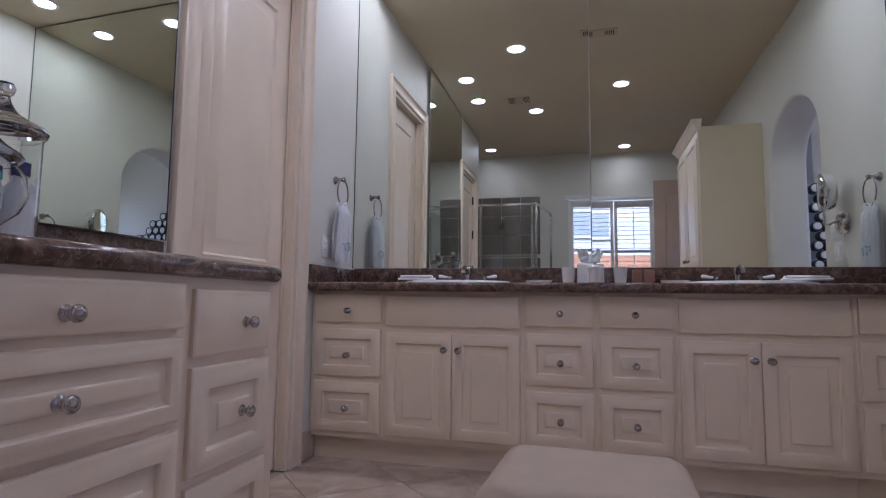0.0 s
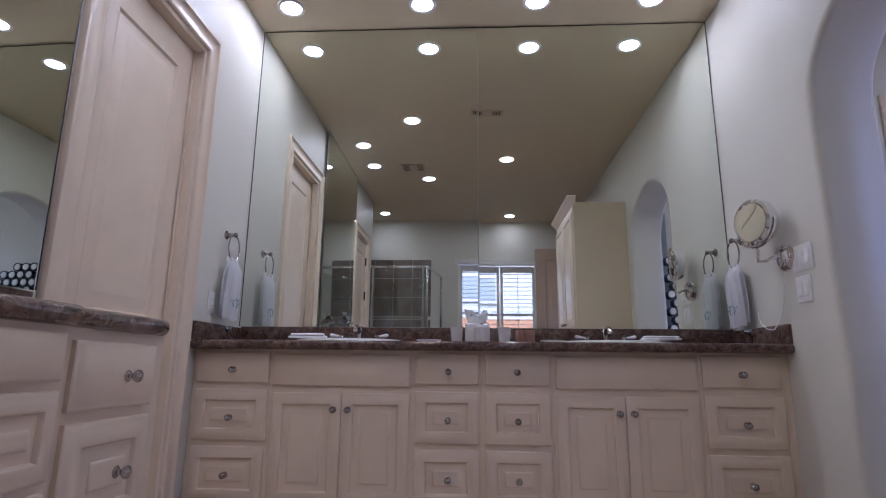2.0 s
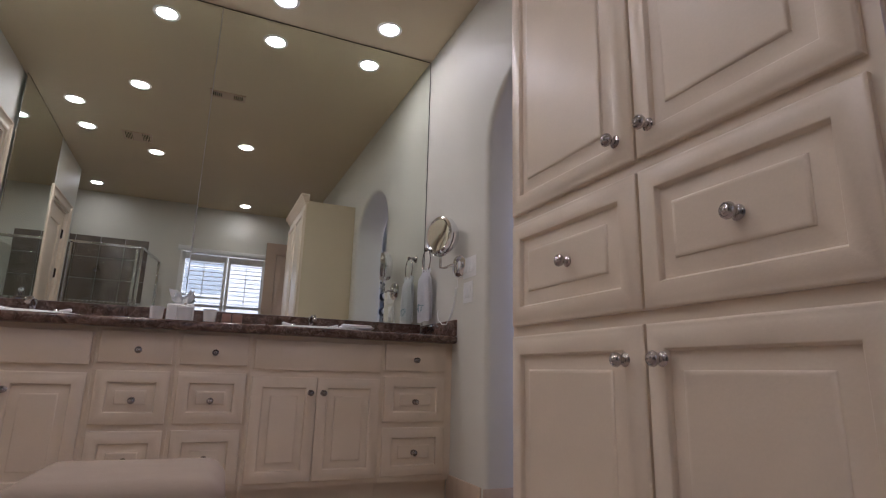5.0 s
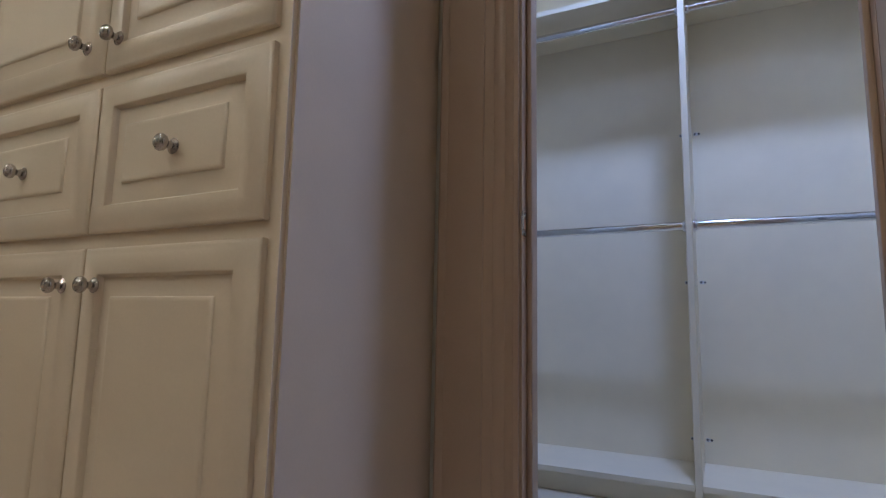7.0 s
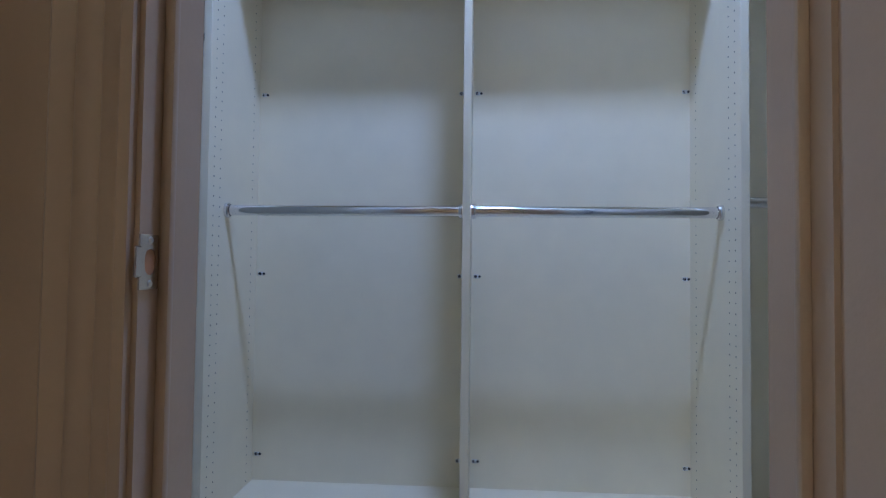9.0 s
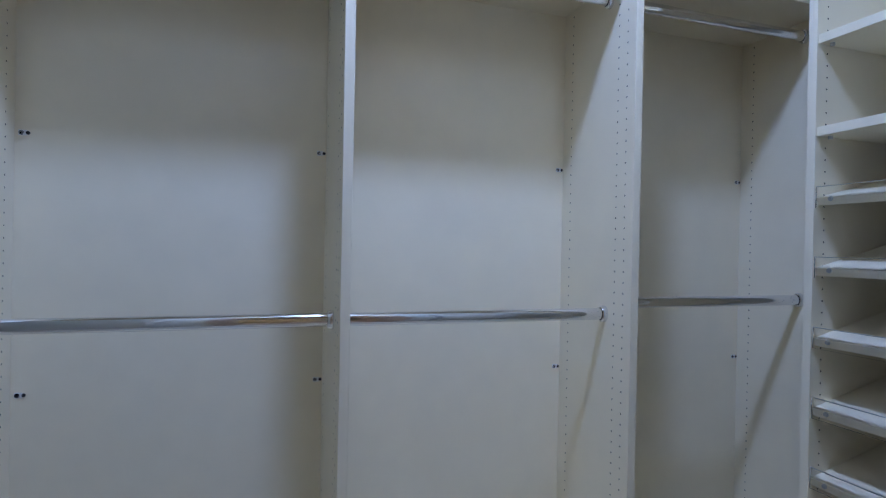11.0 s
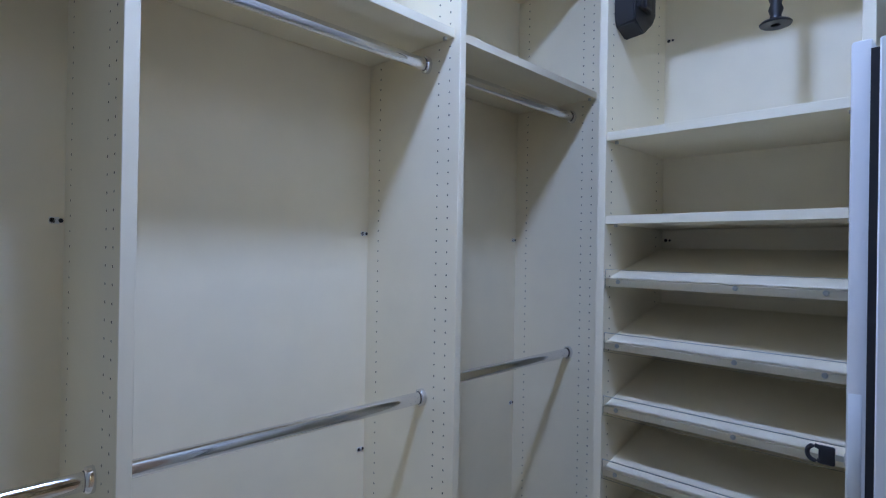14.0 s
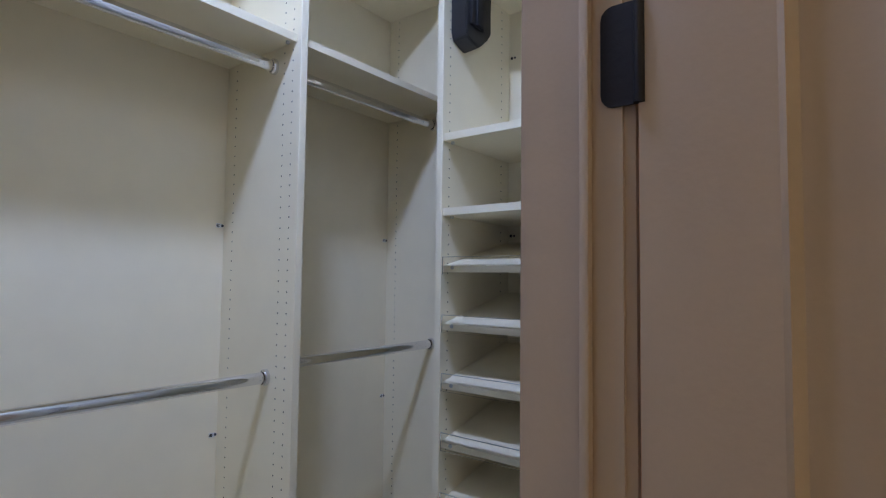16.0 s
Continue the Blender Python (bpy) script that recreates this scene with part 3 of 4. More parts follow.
# vanity top with two sink openings
SINKS = (-0.69, 0.745)
CT0, CT1, CTF = 0.893, 0.94, 2.655
top = thing("vanity_countertop", "dark brown marble vanity top with rounded front edge and splashes", "countertop")
part("front_slab", bm_box(WX + 0.001, EX - 0.001, CTF, 2.80, CT0, CT1, bevel=0.018, seg=4), M_MARBLE, top)
part("rear_slab", bm_box(WX + 0.001, EX - 0.001, 3.04, NY - 0.001, CT0, CT1), M_MARBLE, top)
xs = [WX + 0.001] + [v for s in SINKS for v in (s - 0.19, s + 0.19)] + [EX - 0.001]
for a, b in zip(xs[::2], xs[1::2]):
    part("slab_bridge", bm_box(a, b, 2.782, 3.0399, CT0 + 0.0005, CT1 + 0.0002), M_MARBLE, top)
bm = bm_box(WX + 0.022, EX - 0.022, NY - 0.020, NY - 0.0005, CT1, 1.045, bevel=0.002)
part("backsplash", bm, M_MARBLE, top)
for x0, x1 in ((WX + 0.001, WX + 0.021), (EX - 0.021, EX - 0.001)):
    part("side_splash", bm_box(x0, x1, 2.675, NY - 0.001, CT1, 1.036, bevel=0.002), M_MARBLE, top)


# ---- mirrors ----
def edge_lines(o, horizontal, a, b, h):
    """Dark gaps round a frameless sheet; horizontal: the axis along which it runs."""
    for n, c0, c1, z0, z1 in (("edge", a, a + (0.0012 if abs(a) < 0.1 and horizontal == "x" else 0.004), 0, h), ("edge", b - (0.0012 if abs(b) < 0.1 and horizontal == "x" else 0.004), b, 0, h), ("edge", a, b, h - 0.004, h)):
        bm = bm_box(c0, c1, -0.0055, -0.0041, z0, z1) if horizontal == "x" else bm_box(0.0051, 0.0062, c0, c1, z0, z1)
        part("edge", bm, M_STEEL if abs(c0) < 0.1 and c1 - c0 < 0.01 else M_BLACK, o)


def mirror(name, bm, label, m=Matrix()):
    o = thing(name, label, "mirror", m)
    part("glass", bm, M_MIRROR, o)
    return o


SEAM = 0.021
o = mirror("vanity_mirror", bm_box(WX + 0.003, SEAM - 0.001, -0.004, 0.002, 0, CEIL - 1.052), "tall frameless wall mirror above the vanity", pose(0, NY - 0.001, 1.047, 0.14, 0, 0))
edge_lines(o, "x", WX + 0.002, SEAM - 0.001, CEIL - 1.052)
o = mirror("vanity_mirror", bm_box(SEAM + 0.001, EX - 0.003, -0.004, 0.002, 0, CEIL - 1.052), "tall frameless wall mirror above the vanity", pose(0, NY - 0.001, 1.047, 0.0, 0, 0))
edge_lines(o, "x", SEAM + 0.001, EX - 0.002, CEIL - 1.052)
o = mirror("dressing_mirror", bm_box(0, 0.005, 0.13, 1.585, 0, CEIL - 1.045), "tall frameless wall mirror above the dressing counter", pose(WX + 0.016, 0, 1.042, 0, -0.4, -0.7))
edge_lines(o, "y", 0.13, 1.585, CEIL - 1.045)


# ---- linen cabinet by the arch ----
LX, L0, L1 = 1.001, 0.068, 1.13
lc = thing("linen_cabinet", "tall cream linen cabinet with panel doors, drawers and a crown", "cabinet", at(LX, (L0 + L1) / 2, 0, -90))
lw = L1 - L0
part("body", bm_box(-lw / 2, lw / 2, 0, EX - LX - 0.002, 0.0, 2.48), M_CAB, lc)
part("side_panel", bm_box(lw / 2, lw / 2 + 0.006, 0.012, CX0 - LX - 0.002, 0, 2.48), M_CAB, lc)
# Wall-painted side; the dim olive light on it is put in as tan.
part("side_panel", bm_box(-lw / 2 - 0.006, -lw / 2, 0.012, EX - LX - 0.002, 0, 2.48), M_CEIL, lc, "plain wall-painted side, its dim light painted in as tan")


def lcy(y):
    return (L0 + L1) / 2 - y


g = 0.573
for a, b, k in ((g + 0.004, 1.114, 0.627), (0.094, g - 0.004, 0.520)):
    kc = 0.825 if k > g else 0.321
    front(lc, "door", lcy(b), lcy(a), 1.202, 2.38, True, (lcy(k), 1.265))
    front(lc, "drawer", lcy(b), lcy(a), 0.857, 1.171, True, (lcy(kc), 1.008))
    front(lc, "door", lcy(b), lcy(a), 0.12, 0.827, True, (lcy(k), 0.752))
bm = bmesh.new()
prof = [(0, 2.45), (0.008, 2.45), (0.012, 2.465), (0.020, 2.47), (0.030, 2.495), (0.050, 2.52), (0.058, 2.525), (0.058, 2.54), (0, 2.54)]
loops = []
for o, z in prof:
    loops.append([bm.verts.new((x, y, z)) for x, y in ((-lw / 2 - o, 0.03), (-lw / 2 - o, -o), (lw / 2 + o, -o), (lw / 2 + o, 0.03))])
for p, q in zip(loops, loops[1:]):
    for i in range(3):
        bm.faces.new((p[i], p[i + 1], q[i + 1], q[i]))
bm.faces.new([loops[-1][k] for k in range(4)])
part("crown", bm, M_CAB, lc, "stepped crown moulding")


# ---- dressing counter on the west wall ----
def dressing_unit(y0, y1, xf, cols, knob_y, rows, label):
    u = thing("dressing_cabinet", label, "cabinet", at(xf, (y0 + y1) / 2, 0, 90), group="dressing counter units")
    c = (y0 + y1) / 2
    w = y1 - y0
    part("body", bm_box(-w / 2 + 0.0004, w / 2 - 0.0004, 0, xf - WX - 0.002, 0.12, 0.893), M_CAB, u)
    part("toe_kick", bm_box(-w / 2 + 0.0004, w / 2 - 0.0004, 0.055, 0.08, 0, 0.1195), M_CAB, u)
    for z0, z1, raised, kz in rows:
        front(u, "drawer", cols[0] - c, cols[1] - c, z0, z1, raised, (knob_y - c, kz))
    return u


dressing_unit(1.068, 1.47, -0.912, (1.100, 1.415), 1.288, [(0.706, 0.865, False, 0.783), (0.428, 0.680, True, 0.552), (0.15, 0.405, True, 0.275)], "narrow cream drawer unit under the dressing counter")
dressing_unit(0.46, 1.067, -0.895, (0.47, 1.045), 0.745, [(0.776, 0.878, False, 0.815), (0.575, 0.756, True, 0.664), (0.15, 0.556, True, 0.36)], "wide cream drawer unit under the dressing counter")
dressing_unit(0.12, 0.459, -0.912, (0.14, 0.43), 0.29, [(0.706, 0.865, False, 0.783), (0.428, 0.680, True, 0.552), (0.15, 0.405, True, 0.275)], "narrow cream drawer unit under the dressing counter")
bm = bmesh.new()
out = [(WX + 0.001, 0.10), (-0.90, 0.10), (-0.885, 0.115), (-0.885, 0.43), (-0.863, 0.455), (-0.863, 1.065), (-0.885, 1.095), (-0.885, 1.40), (-0.90, 1.47), (-0.95, 1.53), (-1.03, 1.60), (WX + 0.001, 1.64)]
f0 = bm.faces.new([bm.verts.new((x, y, 0.893)) for x, y in out])
ret = bmesh.ops.extrude_face_region(bm, geom=[f0])
bmesh.ops.translate(bm, verts=[v for v in ret["geom"] if isinstance(v, bmesh.types.BMVert)], vec=(0, 0, 0.047))
bmesh.ops.bevel(bm, geom=[e for e in bm.edges if abs(e.verts[0].co.z - e.verts[1].co.z) < 1e-6 and max(v.co.x for v in e.verts) > -1.4], offset=0.02, segments=4, affect="EDGES", profile=0.5)
top = thing("dressing_countertop", "dark brown marble dressing counter with a rounded edge and backsplash", "countertop")
part("slab", bm, M_MARBLE, top)
part("backsplash", bm_box(WX + 0.001, WX + 0.02, 0.12, 1.60, 0.94, 1.04, bevel=0.002), M_MARBLE, top)


# ---- upholstered stool ----
st = thing("vanity_stool", "cream upholstered vanity stool with a rounded seat", "stool", at(-0.01, 1.40, 0, -3))
bm = bm_box(-0.245, 0.245, -0.225, 0.225, 0.30, 0.448, bevel=0.062, seg=5)
part("seat", bm, M_FABRIC, st)
part("skirt", bm_box(-0.225, 0.225, -0.205, 0.205, 0.10, 0.325, bevel=0.02, seg=3), M_FABRIC, st)
for x in (-0.18, 0.18):
    for y in (-0.16, 0.16):
        part("leg", lathe(bmesh.new(), [(0, 0), (0.012, 0), (0.02, 0.05), (0.022, 0.11), (0, 0.11)], 12), M_TERRA, st, at=at(x, y, 0))


# ---- basins, taps and things on the vanity ----
def scale_m(x, y, z, sx, sy):
    return Matrix.Translation((x, y, z)) @ Matrix.Diagonal((sx, sy, 1, 1))


for sx in SINKS:
    s = thing("sink", "white oval porcelain drop-in basin in the countertop", "sink", at(sx, 2.91, CT1), group="vanity basins")
    part("basin", lathe(bmesh.new(), [(0.0, -0.135), (0.5, -0.13), (0.75, -0.09), (0.87, -0.01), (0.90, 0.008), (0.95, 0.014), (0.99, 0.011), (1.0, 0.001), (0.92, 0.0005)], 48, Matrix.Diagonal((0.29, 0.205, 1, 1))), M_PORC, s)
    part("drain", lathe(bmesh.new(), [(0, 0.003), (0.02, 0.003), (0.024, 0)], 20), M_NICKEL, s, at=at(0, 0, -0.135))
    f = thing("faucet", "brushed nickel and porcelain two-handle basin tap", "faucet", at(sx + 0.005, 3.135, CT1), group="vanity taps")
    part("base", lathe(bmesh.new(), [(0, 0), (0.026, 0), (0.027, 0.008), (0.017, 0.018), (0.016, 0.05), (0.018, 0.085), (0.012, 0.10), (0, 0.104)], 20), M_NICKEL, f)
    part("spout", tube(bmesh.new(), [(0, 0, 0.06), (0, -0.025, 0.085), (0, -0.06, 0.098), (0, -0.095, 0.092), (0, -0.112, 0.072)], 0.013, 12), M_NICKEL, f)
    for dx in (-0.105, 0.105):
        h = part("handle_base", lathe(bmesh.new(), [(0, 0), (0.024, 0), (0.024, 0.006), (0.014, 0.016), (0.013, 0.035), (0.017, 0.042), (0.012, 0.052), (0, 0.055)], 18), M_NICKEL, f, at=at(dx, 0, 0))
        s2 = 1 if dx > 0 else -1
        lev = lathe(bmesh.new(), [(0, 0), (0.006, 0.002), (0.007, 0.03), (0.010, 0.052), (0.010, 0.066), (0, 0.072)], 12)
        part("lever", lev, M_PORC, h, "white porcelain lever", at=pose(0, 0, 0.043, 0, s2 * 82, 0))

tb = thing("tissue_box", "white square tissue holder with a tissue pulled up", "tissue box", at(0.012, 3.09, CT1))
part("cover", bm_box(-0.07, 0.07, -0.065, 0.065, 0, 0.118, bevel=0.012, seg=3), M_PORC, tb)
bm = bmesh.new()
for k in range(3):
    n = 9
    ring0 = [bm.verts.new((0.018 * math.cos(2 * math.pi * i / n + k), 0.012 * math.sin(2 * math.pi * i / n + k), 0.112)) for i in range(n)]
    ring1 = [bm.verts.new(((0.045 + 0.018 * math.sin(3 * i + k)) * math.cos(2 * math.pi * i / n + k), 0.03 * math.sin(2 * math.pi * i / n + k), 0.150 + 0.012 * math.cos(2 * i + k))) for i in range(n)]
    ring2 = [bm.verts.new(((0.058 + 0.026 * math.sin(2.3 * i + 2 * k)) * math.cos(2 * math.pi * i / n + k), 0.04 * math.sin(2 * math.pi * i / n + k), 0.178 + 0.028 * math.sin(1.7 * i + 2 * k))) for i in range(n)]
    for a, b in ((ring0, ring1), (ring1, ring2)):
        for i in range(n - 2):
            bm.faces.new((a[i], a[i + 1], b[i + 1], b[i]))
part("tissue", bm, M_TISSUE, tb, "crumpled white tissue")

cn = thing("canister", "small white lidded canister on gold feet", "canister", at(0.035, 2.95, CT1))
part("pot", lathe(bmesh.new(), [(0, 0.012), (0.034, 0.012), (0.038, 0.02), (0.038, 0.078), (0.040, 0.082), (0, 0.082)], 24), M_PORC, cn)
part("lid", lathe(bmesh.new(), [(0.041, 0.082), (0.041, 0.092), (0.03, 0.098), (0.006, 0.101), (0, 0.101)], 24), M_PORC, cn)
part("finial", lathe(bmesh.new(), [(0, 0.101), (0.004, 0.101), (0.007, 0.107), (0.004, 0.113), (0, 0.114)], 12), M_NICKEL, cn)
for i in range(6):
    a = 2 * math.pi * i / 6
    part("foot", lathe(bmesh.new(), [(0, 0), (0.007, 0.002), (0.008, 0.008), (0.004, 0.013), (0, 0.013)], 10), M_GOLD, cn, "gold ball foot", at=at(0.03 * math.cos(a), 0.03 * math.sin(a), 0))
for x, y in ((-0.105, 3.05), (0.165, 3.05)):
    c = thing("tumbler", "white ceramic tumbler with a narrow silver foot", "cup", at(x, y, CT1), group="vanity tumblers")
    part("cup", lathe(bmesh.new(), [(0, 0.006), (0.028, 0.006), (0.030, 0.012), (0.037, 0.092), (0.0385, 0.095), (0.036, 0.095), (0.028, 0.014), (0, 0.012)], 28), M_PORC, c)
    part("foot", lathe(bmesh.new(), [(0, 0), (0.029, 0), (0.029, 0.006), (0, 0.006)], 24), M_NICKEL, c)
for x, y in ((-0.262, 3.02), (0.432, 3.02)):
    solid("soap_dish", lathe(bmesh.new(), [(0, 0), (0.62, 0), (0.9, 0.010), (1.0, 0.024), (0.95, 0.024), (0.6, 0.010), (0, 0.008)], 32, scale_m(x, y, CT1, 0.072, 0.05)), M_PORC, "shallow oval white soap dish on the countertop", "soap dish", group="soap dishes")
for x, w in ((0.258, 0.05), (0.318, 0.055)):
    solid("keepsake_box", bm_box(x - w / 2, x + w / 2, 3.13, 3.19, CT1, CT1 + 0.088, bevel=0.003), M_TERRA, "small reddish brown box against the backsplash", "box")


def folded_cloth(x, y, rz):
    bm = bmesh.new()
    for k, (w, dz) in enumerate(((0.10, 0.0), (0.085, 0.012))):
        box(bm, -w, w, -0.035, 0.035, dz, dz + 0.013, bevel=0.006, seg=3)
    bmesh.ops.transform(bm, matrix=at(x, y, CT1 + 0.0145, rz), verts=bm.verts)
    for v in bm.verts:
        v.co += 0.006 * noise.noise_vector(v.co * 25)
        v.co.z = max(v.co.z, CT1 + 0.0145)
    solid("washcloth", bm, M_TOWEL, "folded white washcloth on the basin rim", "washcloth")


folded_cloth(-0.89, 2.80, 8)
folded_cloth(0.95, 2.80, -6)


# ---- towel rings and towels ----
def towel_ring(wall, s, y, z):
    """s: the way into the room from the wall at x = wall."""
    t = thing("towel_ring", "brushed nickel towel ring on the wall", "towel ring", at(wall, y, z), group="towel rings")
    part("wall_plate", lathe(bmesh.new(), [(0, 0), (0.026, 0), (0.027, 0.005), (0.018, 0.012), (0.011, 0.03), (0.012, 0.05), (0.016, 0.056), (0.010, 0.066), (0, 0.068)], 22), M_NICKEL, t, at=pose(s * 0.0005, 0, 0, 0, s * 90, 0))
    pts = [(s * 0.055, 0.072 * math.sin(2 * math.pi * i / 36), -0.080 + 0.078 * math.cos(2 * math.pi * i / 36)) for i in range(36)]
    part("ring", tube(bmesh.new(), pts, 0.0042, 8, closed=True), M_NICKEL, t)
    # the towel that hangs through it
    bm = bmesh.new()
    zb = z - 0.146
    rows, cols = 22, 26
    for layer, (off, length) in enumerate(((s * 0.034, 0.36), (-s * 0.026, 0.335))):
        g = []
        for r in range(rows + 1):
            fr = r / rows
            w = 0.052 + 0.034 * min(1, fr * 2.2) ** 0.7
            line = []
            for c in range(cols + 1):
                fc = c / cols * 2 - 1
                fold = 0.006 * math.cos(fc * 7.5 + layer * 1.3) * (1 - 0.45 * fr) + 0.002 * math.sin(fc * 17 + fr * 3) - 0.026 * fc ** 4 * (1 if layer == 0 else -0.6)
                drop = fr * length
                xx = s * 0.055 + off * min(1, fr * 5) + s * fold * (1 if fr > 0.02 else 0.5)
                line.append(bm.verts.new((wall + xx, y + fc * w + 0.006 * math.sin(fr * 5 + layer), zb + 0.006 - drop - 0.006 * math.cos(fc * 4))))
            g.append(line)
        for r in range(rows):
            for c in range(cols):
                bm.faces.new((g[r][c], g[r][c + 1], g[r + 1][c + 1], g[r + 1][c]))
    bmesh.ops.solidify(bm, geom=bm.faces[:], thickness=0.006)
    tw = thing("hand_towel", "white hand towel with a blue stitched motif, hanging in a ring", "towel", at(0, 0, 0), group="hand towels")
    part("cloth", bm, M_TOWEL, tw)
    # stitched motif: small leaves on the outer fold
    bm = bmesh.new()
    rnd = random.Random(3)
    for i in range(26):
        a = rnd.uniform(-1, 1)
        c0 = Vector((wall, y + a * 0.055, zb - 0.255 + rnd.uniform(-0.03, 0.03) * (1 - abs(a) * 0.6)))
        l = rnd.uniform(0.008, 0.014)
        th = rnd.uniform(0, math.pi)
        u = Vector((0, math.cos(th), math.sin(th)))
        w2 = Vector((0, -math.sin(th), math.cos(th)))
        fold = 0.006 * math.cos((a * 0.055 / 0.086) * 7.5) * 0.68 + 0.002 * math.sin((a * 0.055 / 0.086) * 17 + 2.1) - 0.026 * (a * 0.055 / 0.086) ** 4
        c0.x = wall + s * (0.055 + 0.034 + fold + 0.0055)
        vs = [bm.verts.new(c0 + u * l), bm.verts.new(c0 + w2 * l * 0.32), bm.verts.new(c0 - u * l), bm.verts.new(c0 - w2 * l * 0.32)]
        bm.faces.new(vs)
    part("embroidery", bm, M_STITCH, tw, "blue-green leaf stitching")


towel_ring(WX, 1, 2.96, 1.560)
towel_ring(EX, -1, 3.075, 1.545)

# ---- magnifying mirror ----
mg = thing("magnifying_mirror", "round chrome magnifying mirror on a wall arm with a coiled cord", "mirror", at(EX, 2.638, 1.36))
part("wall_plate", lathe(bmesh.new(), [(0, 0), (0.070, 0), (0.074, 0.006), (0.070, 0.022), (0.056, 0.036), (0.030, 0.044), (0, 0.046)], 32), M_CHROME, mg, at=pose(-0.0005, 0, 0, 0, -90, 0))
part("arm", tube(bmesh.new(), [(-0.04, 0, 0), (-0.070, 0, 0), (-0.095, 0.015, -0.016), (-0.125, 0.030, -0.016), (-0.125, 0.030, 0.050)], 0.0085, 10), M_CHROME, mg)
MC = Vector((-0.125, 0.030, 0.185))
yoke = [(0, 0.128 * math.sin(a), -0.128 * math.cos(a)) for a in [math.pi * (i / 14 - 0.5) for i in range(15)]]
turn = Matrix.Translation(MC) @ pose(0, 0, 0, 0, 0, 17)
bm = tube(bmesh.new(), yoke, 0.006, 8)
bmesh.ops.transform(bm, matrix=turn, verts=bm.verts)
part("yoke", bm, M_CHROME, mg)
hd = part("housing", lathe(bmesh.new(), [(0, -0.074), (0.06, -0.071), (0.098, -0.058), (0.117, -0.026), (0.121, 0.008), (0.118, 0.020), (0.104, 0.027), (0.098, 0.024), (0.098, 0.020), (0, 0.020)], 48), M_CHROME, mg, at=turn @ pose(0, 0, 0, 0, -90, 0))
part("looking_glass", lathe(bmesh.new(), [(0.097, 0.0245), (0.06, 0.0225), (0.0, 0.0215)], 48), M_MIRROR, hd)
cord = [(-0.02, 0.005, -0.05), (-0.02, 0.004, -0.13)]
cord += [(-0.024 + 0.006 * math.cos(i * 1.25), 0.02 + 0.09 * (i / 120) ** 2 + 0.006 * math.sin(i * 1.25), -0.13 - 0.19 * (i / 120) ** 0.9) for i in range(120)]
cord += [(-0.024, 0.15, -0.345), (-0.03, 0.20, -0.34), (-0.03, 0.26, -0.31), (-0.02, 0.30, -0.27), (-0.008, 0.32, -0.24)]
part("cord", tube(bmesh.new(), cord, 0.0022, 6), M_WHITE, mg, "coiled pale cord")


# ---- switches and outlets ----
def switch_plate(wall, s, y, z, w, n, name="switch_plate", label="white wall switch plate with rocker switches"):
    p = thing(name, label, "switch" if n else "outlet", at(wall, y, z, 90 * s))
    part("plate", bm_box(-w / 2, w / 2, -0.006, -0.0005, -0.062, 0.062, bevel=0.003), M_WHITE, p)
    for i in range(max(n, 1)):
        x = (i - (max(n, 1) - 1) / 2) * 0.046
        o = part("rocker" if n else "socket", bm_box(-0.0165, 0.0165, -0.0095, -0.006, -0.034, 0.034, bevel=0.0015), M_WHITE, p, at=at(x, 0, 0))
        if n:
            part("rocker_tilt", bm_box(-0.015, 0.015, -0.0125, -0.0094, -0.031, 0.0, bevel=0.001), M_WHITE, o)
        else:
            for zz in (-0.018, 0.018):
                part("slot", bm_box(-0.006, -0.004, -0.0102, -0.0095, zz - 0.004, zz + 0.004), M_HOLE, o)
                part("slot", bm_box(0.004, 0.006, -0.0102, -0.0095, zz - 0.004, zz + 0.004), M_HOLE, o)


switch_plate(EX, -1, 2.515, 1.335, 0.166, 3)
switch_plate(EX, -1, 2.530, 1.188, 0.118, 2)
switch_plate(WX, 1, 2.85, 1.15, 0.075, 0, "outlet", "white wall outlet beside the towel")


# ---- apothecary jars on the dressing counter ----
def jar(x, y, prof, lid, filler, label):
    j = thing("apothecary_jar", label, "jar", at(x, y, 0.94), group="apothecary jars")
    part("glass_body", lathe(bmesh.new(), prof + [(max(r - 0.003, 0), z) for r, z in prof[::-1] if z > 0.012] + [(0, 0.014)], 40), M_GLASS, j)
    part("glass_lid", lathe(bmesh.new(), lid + [(max(r - 0.003, 0), z - 0.003) for r, z in lid[::-1]], 40), M_GLASS, j)
    for name, bmx, mat_, m in filler:
        part(name, bmx, mat_, j, at=m)


def bottle(h, r):
    return lathe(bmesh.new(), [(0, 0), (r, 0), (r, h * 0.7), (r * 0.45, h * 0.8), (r * 0.45, h * 0.84), (0, h * 0.84)], 16)


def cap(h, r):
    return lathe(bmesh.new(), [(0, h * 0.84), (r * 0.55, h * 0.84), (r * 0.55, h), (0, h)], 16)


tall = [(0, 0), (0.085, 0), (0.088, 0.008), (0.085, 0.02), (0.084, 0.28), (0.092, 0.288), (0.092, 0.294)]
tall_lid = [(0.094, 0.296), (0.090, 0.306), (0.060, 0.320), (0.030, 0.340), (0.016, 0.362), (0.012, 0.378), (0.019, 0.386), (0.022, 0.398), (0.017, 0.410), (0, 0.415)]
fill = []
for dx, dy, h, r in ((-0.012, -0.02, 0.25, 0.024), (0.036, 0.03, 0.205, 0.031), (-0.04, 0.03, 0.20, 0.022)):
    fill += [("bottle", bottle(h, r), M_TISSUE, at(dx, dy, 0.015)), ("bottle_cap", cap(h, r), M_BLUE, at(dx, dy, 0.015))]
